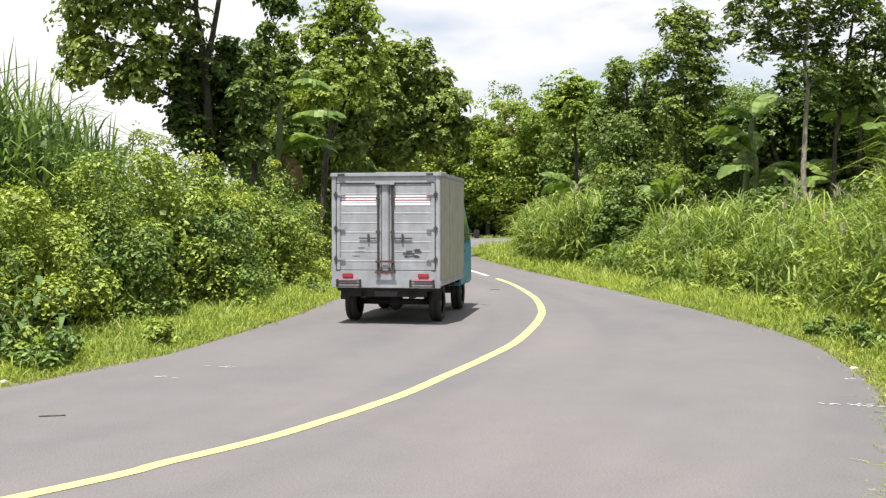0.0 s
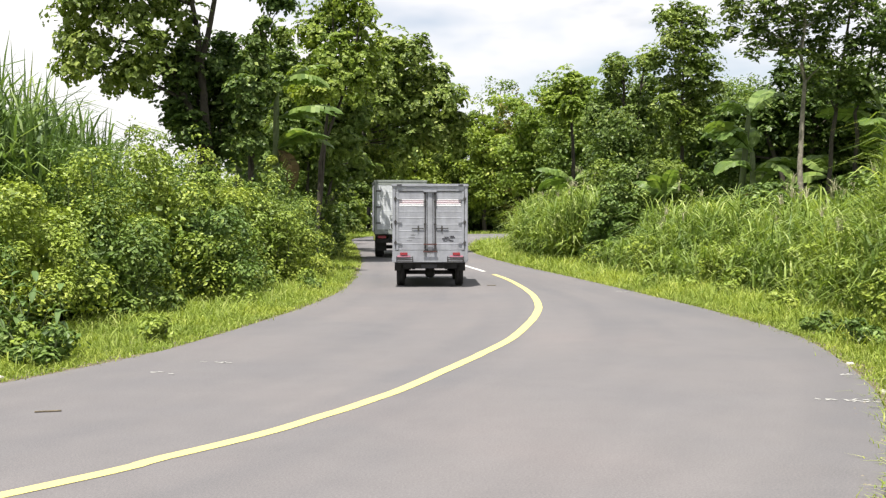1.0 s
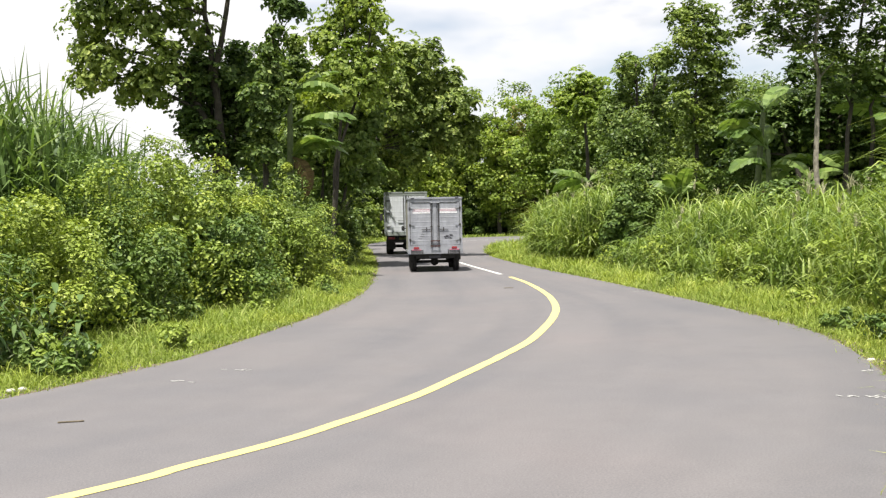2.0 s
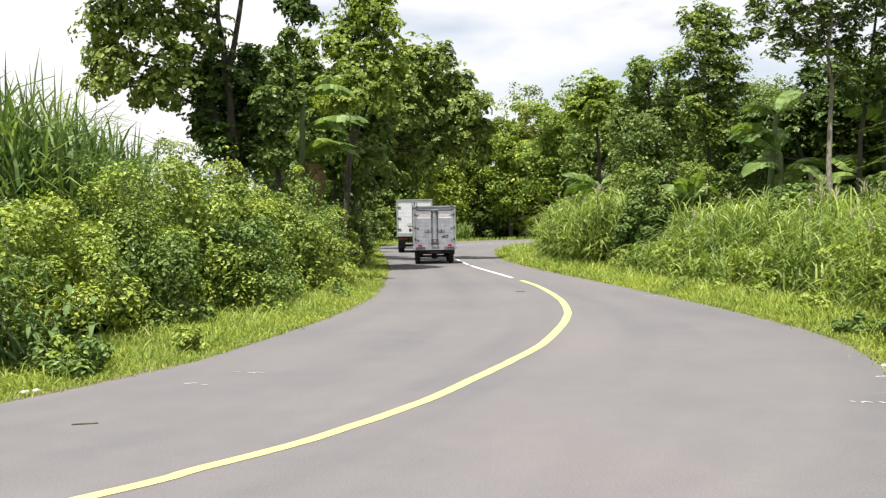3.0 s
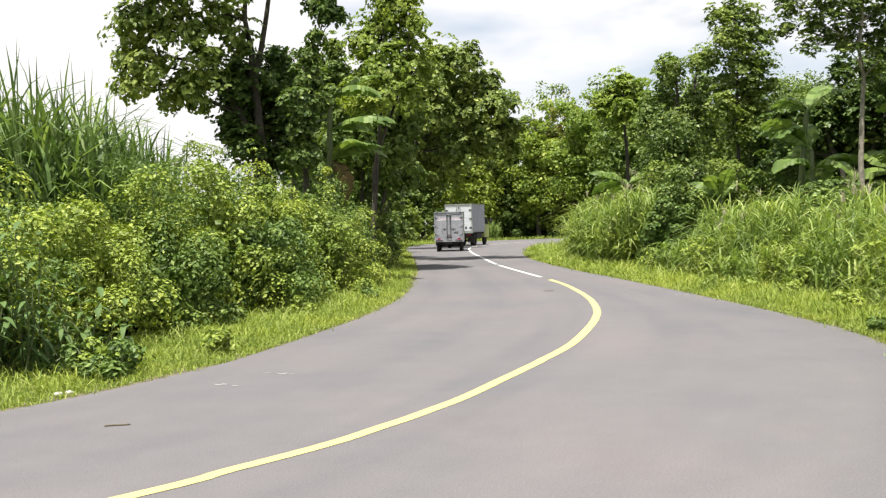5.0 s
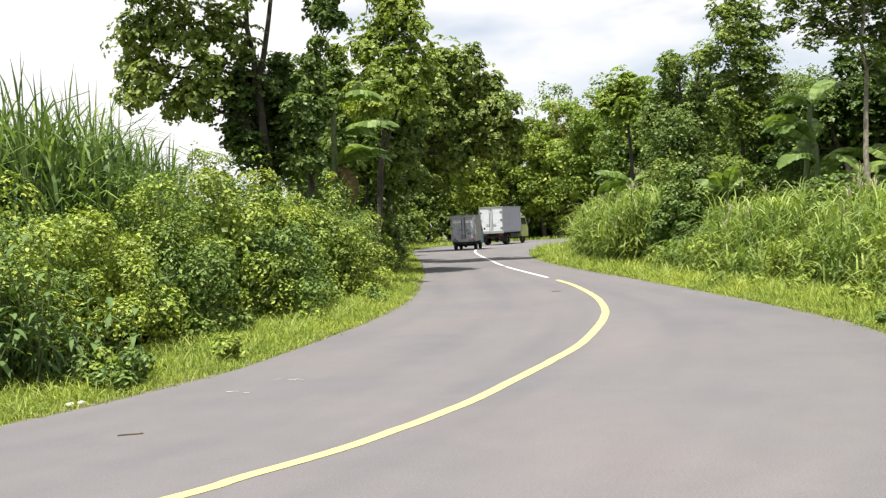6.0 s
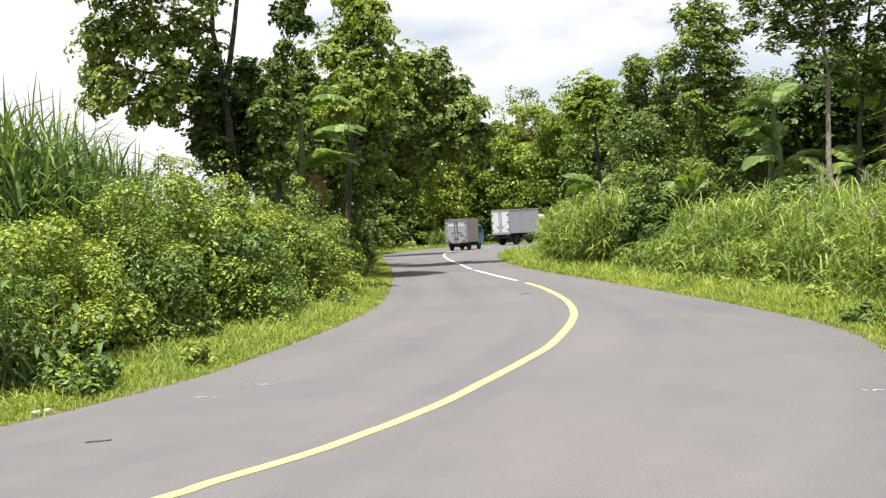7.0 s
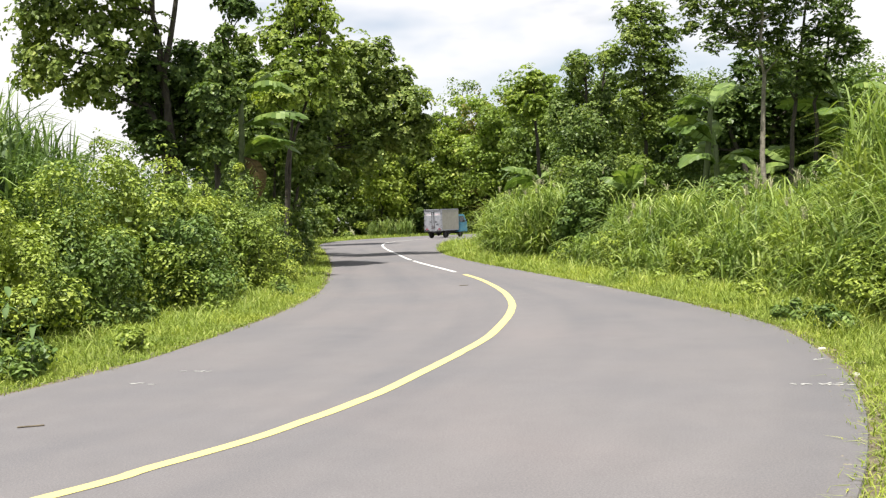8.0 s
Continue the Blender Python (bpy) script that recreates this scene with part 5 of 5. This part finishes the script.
    # the whole truck is a little narrower than drawn
    slim = Matrix.Diagonal((0.95, 1, 1, 1))
    for ob in t.children_recursive:
        if ob.type == "MESH":
            ob.data.transform(slim)
    for w in wheels:
        w.location.x *= 0.95
    tagged(t, "small box truck with dented aluminium doors and blue cab, driving", "truck", "trucks on the road")
    return t, wheels, 0.29


def large_truck():
    t = link("box_truck", None)
    W, Z0, Z1, Y0, Y1 = 0.98, 0.98, 2.88, -1.0, 2.75
    body = part("cargo_box", boxes((-W, W, Y0 + 0.04, Y1, Z0, Z1), bevel=0.015), GREY_PANEL, t, "light grey cargo box")
    part("roof_cap", boxes((-W - 0.02, W + 0.02, Y0 - 0.02, Y1 + 0.02, Z1 - 0.06, Z1 + 0.03), bevel=0.02), GREY_FRAME, body)
    for s in (-1, 1):
        part("corner_post", boxes((min(s * W, s * (W - 0.1)), max(s * W, s * (W - 0.1)), Y0 - 0.012, Y0 + 0.05, Z0 - 0.03, Z1 - 0.06), bevel=0.008), GREY_FRAME, body)
        part("side_rail", boxes((min(s * (W - 0.01), s * (W + 0.014)), max(s * (W - 0.01), s * (W + 0.014)), Y0, Y1, Z0 - 0.04, Z0 + 0.06), bevel=0.005), GREY_FRAME, body)
        ribs = bmesh.new()
        for i in range(9):
            y = Y0 + 0.3 + i * 0.4
            box(ribs, min(s * W, s * (W + 0.01)), max(s * W, s * (W + 0.01)), y, y + 0.025, Z0 + 0.07, Z1 - 0.08)
        part("side_rib", ribs, GREY_PANEL, body)
        x0, x1 = sorted((s * 0.04, s * (W - 0.1)))
        door = part("door", ribbed(x0, x1, Y0, Z0 + 0.08, Z1 - 0.14, 7, 0.003), WHITE_PANEL, t, "white sheet door")
        for z in (1.3, 1.9, 2.5):
            part("hinge", boxes((min(s * 0.74, s * 0.93), max(s * 0.74, s * 0.93), Y0 - 0.04, Y0 - 0.012, z - 0.025, z + 0.025), bevel=0.006), STEEL, door)
        bar = rod(bmesh.new(), (s * 0.12, Y0 - 0.04, 1.1), (s * 0.12, Y0 - 0.04, 2.72), 0.016)
        box(bar, min(s * 0.12, s * 0.4), max(s * 0.12, s * 0.4), Y0 - 0.05, Y0 - 0.03, 1.55, 1.58)
        part("locking_bar", bar, STEEL, door, "steel locking bar")
        part("tail_lamp", boxes((s * 0.7 - 0.15, s * 0.7 + 0.15, Y0 + 0.05, Y0 + 0.1, 0.72, 0.82), bevel=0.01), RED, t, "red tail lamp")
        part("mud_flap", boxes((s * 0.72 - 0.2, s * 0.72 + 0.2, -0.6, -0.58, 0.25, 0.75)), BLACK, t)
        part("chassis_rail", boxes((s * 0.4 - 0.05, s * 0.4 + 0.05, Y0 + 0.1, 4.3, 0.62, 0.82)), BLACK, t)
        part("side_guard", boxes((s * 0.85 - 0.04, s * 0.85 + 0.04, 0.6, 2.2, 0.5, 0.85), bevel=0.02), BLACK, t)
    part("rear_sill", boxes((-W, W, Y0 - 0.01, Y0 + 0.06, Z0 - 0.1, Z0 + 0.07), bevel=0.01), GREY_FRAME, body)
    part("door_head", boxes((-W + 0.1, W - 0.1, Y0 - 0.01, Y0 + 0.05, Z1 - 0.14, Z1 - 0.06)), GREY_FRAME, body)
    part("floor_bearer", boxes(*[(-0.92, 0.92, y, y + 0.08, 0.82, 0.98) for y in (-0.9, -0.2, 0.5, 1.2, 1.9, 2.6)]), BLACK, t)
    part("rear_bumper", boxes((-0.9, 0.9, Y0 + 0.1, Y0 + 0.18, 0.55, 0.7), bevel=0.01), BLACK, t)
    axle = rod(bmesh.new(), (-0.8, 0, 0.38), (0.8, 0, 0.38), 0.07)
    k = bmesh.ops.create_uvsphere(axle, u_segments=14, v_segments=10, radius=0.19)
    bmesh.ops.transform(axle, verts=k["verts"], matrix=Matrix.Translation((0, 0, 0.38)))
    part("rear_axle", axle, BLACK, t, smooth=True)
    cab = bmesh.new()
    outline = [(2.88, 0.55), (2.88, 2.05), (2.98, 2.16), (4.05, 2.16), (4.38, 1.45), (4.45, 1.2), (4.45, 0.5)]
    left = [cab.verts.new((-0.92 if z < 1.5 else -0.83, y, z)) for y, z in outline]
    right = [cab.verts.new((0.92 if z < 1.5 else 0.83, y, z)) for y, z in outline]
    cab.faces.new(left)
    cab.faces.new(right)
    for i in range(len(outline)):
        j = (i + 1) % len(outline)
        cab.faces.new((left[i], left[j], right[j], right[i]))
    bmesh.ops.bevel(cab, geom=list(cab.edges), offset=0.04, segments=2, affect="EDGES")
    c = part("cab", cab, LIME, t, "yellow-green cab")
    for s in (-1, 1):
        win = bmesh.new()
        vs = [win.verts.new((s * xx, y, z)) for xx, y, z in ((0.925, 3.1, 1.5), (0.925, 4.15, 1.5), (0.86, 3.95, 2.0), (0.86, 3.1, 2.0))]
        vi = [win.verts.new(v.co + Vector((-s * 0.04, 0, 0))) for v in vs]
        win.faces.new(vs)
        win.faces.new(vi)
        for i in range(4):
            win.faces.new((vs[i], vs[(i + 1) % 4], vi[(i + 1) % 4], vi[i]))
        part("side_window", win, GLASS, c, "dark side window")
        part("cab_door", boxes((min(s * 0.9, s * 0.933), max(s * 0.9, s * 0.933), 3.08, 4.1, 0.7, 1.44), bevel=0.015), LIME, c)
        mirror = boxes((s * 1.12 - 0.08, s * 1.12 + 0.08, 4.2, 4.26, 1.6, 1.95), bevel=0.02)
        rod(mirror, (s * 0.88, 4.2, 1.8), (s * 1.1, 4.23, 1.8), 0.014)
        part("mirror", mirror, BLACK, c, "black door mirror")
    part("windscreen", boxes((-0.78, 0.78, 4.2, 4.3, 1.5, 1.95), bevel=0.01), GLASS, c)
    part("wind_deflector", boxes((-0.7, 0.7, 3.2, 3.9, 2.17, 2.4), bevel=0.08), LAMP_WHITE, c, "white roof deflector")
    wheels = [wheel(t, s * 0.77, y, 0.38, 0.34 if y == 0 else 0.2) for s in (-1, 1) for y in (0, 3.45)]
    tagged(t, "larger box truck with white doors and yellow-green cab, driving", "truck", "trucks on the road")
    return t, wheels, 0.38


SMALL, SMALL_WHEELS, SMALL_R = small_truck()
LARGE, LARGE_WHEELS, LARGE_R = large_truck()


def build_litter():
    """Chips, stones and paint marks on and beside the road."""
    rng = random.Random(9)
    for x, y, l, w, a in ((-3.07, 7.95, 0.2, 0.035, 14), (1.16, 22.7, 0.2, 0.12, 5)):
        bm = boxes((-l / 2, l / 2, -w / 2, w / 2, 0, 0.008), bevel=0.003)
        ob = part("bark_strip", bm, GRIT)
        ob.matrix_basis = pose(x, y, 0.002, 0, 0, a)
        tagged(ob, "flattened brown scrap lying on the asphalt", "debris", "scraps on the road")
    for x, y in ((-4.2, 9.7), (3.9, 8.88), (4.3, 10.6), (-4.28, 9.62)):
        bm = bmesh.new()
        bmesh.ops.create_icosphere(bm, subdivisions=2, radius=0.042)
        for v in bm.verts:
            v.co *= 1 + 0.25 * noise.noise(v.co * 22 + Vector((x, y, 0)))
            v.co.z *= 0.6
        ob = part("stone", bm, PALE_STONE)
        ob.location = (x, y, -0.01)
        tagged(ob, "pale stone at the road edge", "stone", "stones at the road edge")
    for x, y, strokes, reach in ((3.26, 8.47, 4, 0.09), (3.53, 8.42, 8, 0.14), (4.0, 9.85, 3, 0.09), (3.78, 20.8, 4, 0.16), (-2.3, 10.68, 5, 0.2), (-2.67, 9.91, 4, 0.16)):
        bm = bmesh.new()
        for _ in range(strokes):
            k = boxes((-0.035, 0.035, -0.009, 0.009, 0, 0.003))
            bmesh.ops.transform(k, verts=k.verts, matrix=pose(rng.uniform(-reach, reach), rng.uniform(-0.06, 0.06), rng.uniform(0, 0.001), 0, 0, rng.uniform(-70, 70)))
            me = bpy.data.meshes.new("stroke")
            k.to_mesh(me)
            k.free()
            bm.from_mesh(me)
            bpy.data.meshes.remove(me)
        ob = part("chalk_mark", bm, MARK)
        ob.matrix_basis = pose(x, y, 0.002, 0, 0, -12)
        tagged(ob, "faint white paint mark on the asphalt", "paint mark", "paint marks on the road", "structure")


build_litter()


# ---- movement ----
def glide(ts, values, t):
    """Smooth value at t through the given ones."""
    ts, values = np.asarray(ts, float), np.asarray(values, float)
    slope = np.gradient(values, ts)
    i = int(np.clip(np.searchsorted(ts, t) - 1, 0, len(ts) - 2))
    h = ts[i + 1] - ts[i]
    s = (t - ts[i]) / h
    return ((2 * s ** 3 - 3 * s ** 2 + 1) * values[i] + (s ** 3 - 2 * s ** 2 + s) * h * slope[i]
            + (-2 * s ** 3 + 3 * s ** 2) * values[i + 1] + (s ** 3 - s ** 2) * h * slope[i + 1])


def drive(truck, wheels, radius, way):
    ts, xs, ys = zip(*way)
    rows, spins, gone, last = [], [], 0.0, None
    for f in range(241):
        t = f / FPS
        x, y = glide(ts, xs, t), glide(ts, ys, t)
        ahead = (glide(ts, xs, t + 0.15) - glide(ts, xs, t - 0.15), glide(ts, ys, t + 0.15) - glide(ts, ys, t - 0.15))
        heading = -math.degrees(math.atan2(ahead[0], ahead[1]))
        if last is not None:
            gone += math.hypot(x - last[0], y - last[1])
        last = (x, y)
        if f % 3 == 0:
            rows.append((t, pose(x, y, 0.004, 0, 0, heading)))
        spins.append((t, -gone / radius))
    walk(truck, rows)
    for w in wheels:
        x, y, z = w.location
        walk(w, [(t, pose(x, y, z, math.degrees(a))) for t, a in spins])


def motions():
    drive(SMALL, SMALL_WHEELS, SMALL_R, [(-0.5, -1.45, 11.9), (0.0, -0.73, 15.7), (0.5, -0.30, 19.2), (1.0, -0.22, 22.8), (1.5, -0.40, 27.0), (3.0, -1.27, 39.9), (3.5, -1.56, 44.3), (4.0, -2.08, 48.8), (4.5, -2.42, 53.5),
                                         (5.0, -2.55, 58.2), (6.5, -1.6, 69.6), (7.0, -0.58, 73.0), (7.5, 0.75, 76.2), (8.0, 2.45, 79.4), (8.5, 4.6, 81.8)])
    drive(LARGE, LARGE_WHEELS, LARGE_R, [(-0.5, -0.7, 24.5), (0.0, -0.95, 29.6), (0.5, -1.2, 34.5), (1.0, -1.55, 39.2), (1.5, -1.97, 43.8), (3.0, -2.85, 56.5), (4.0, -3.0, 64.0), (4.5, -2.82, 67.8),
                                         (5.0, -2.2, 71.3), (6.5, 1.35, 81.2), (7.0, 3.4, 83.9), (7.5, 5.9, 85.9), (8.0, 8.9, 87.2), (8.5, 12.2, 87.9)])


motions()
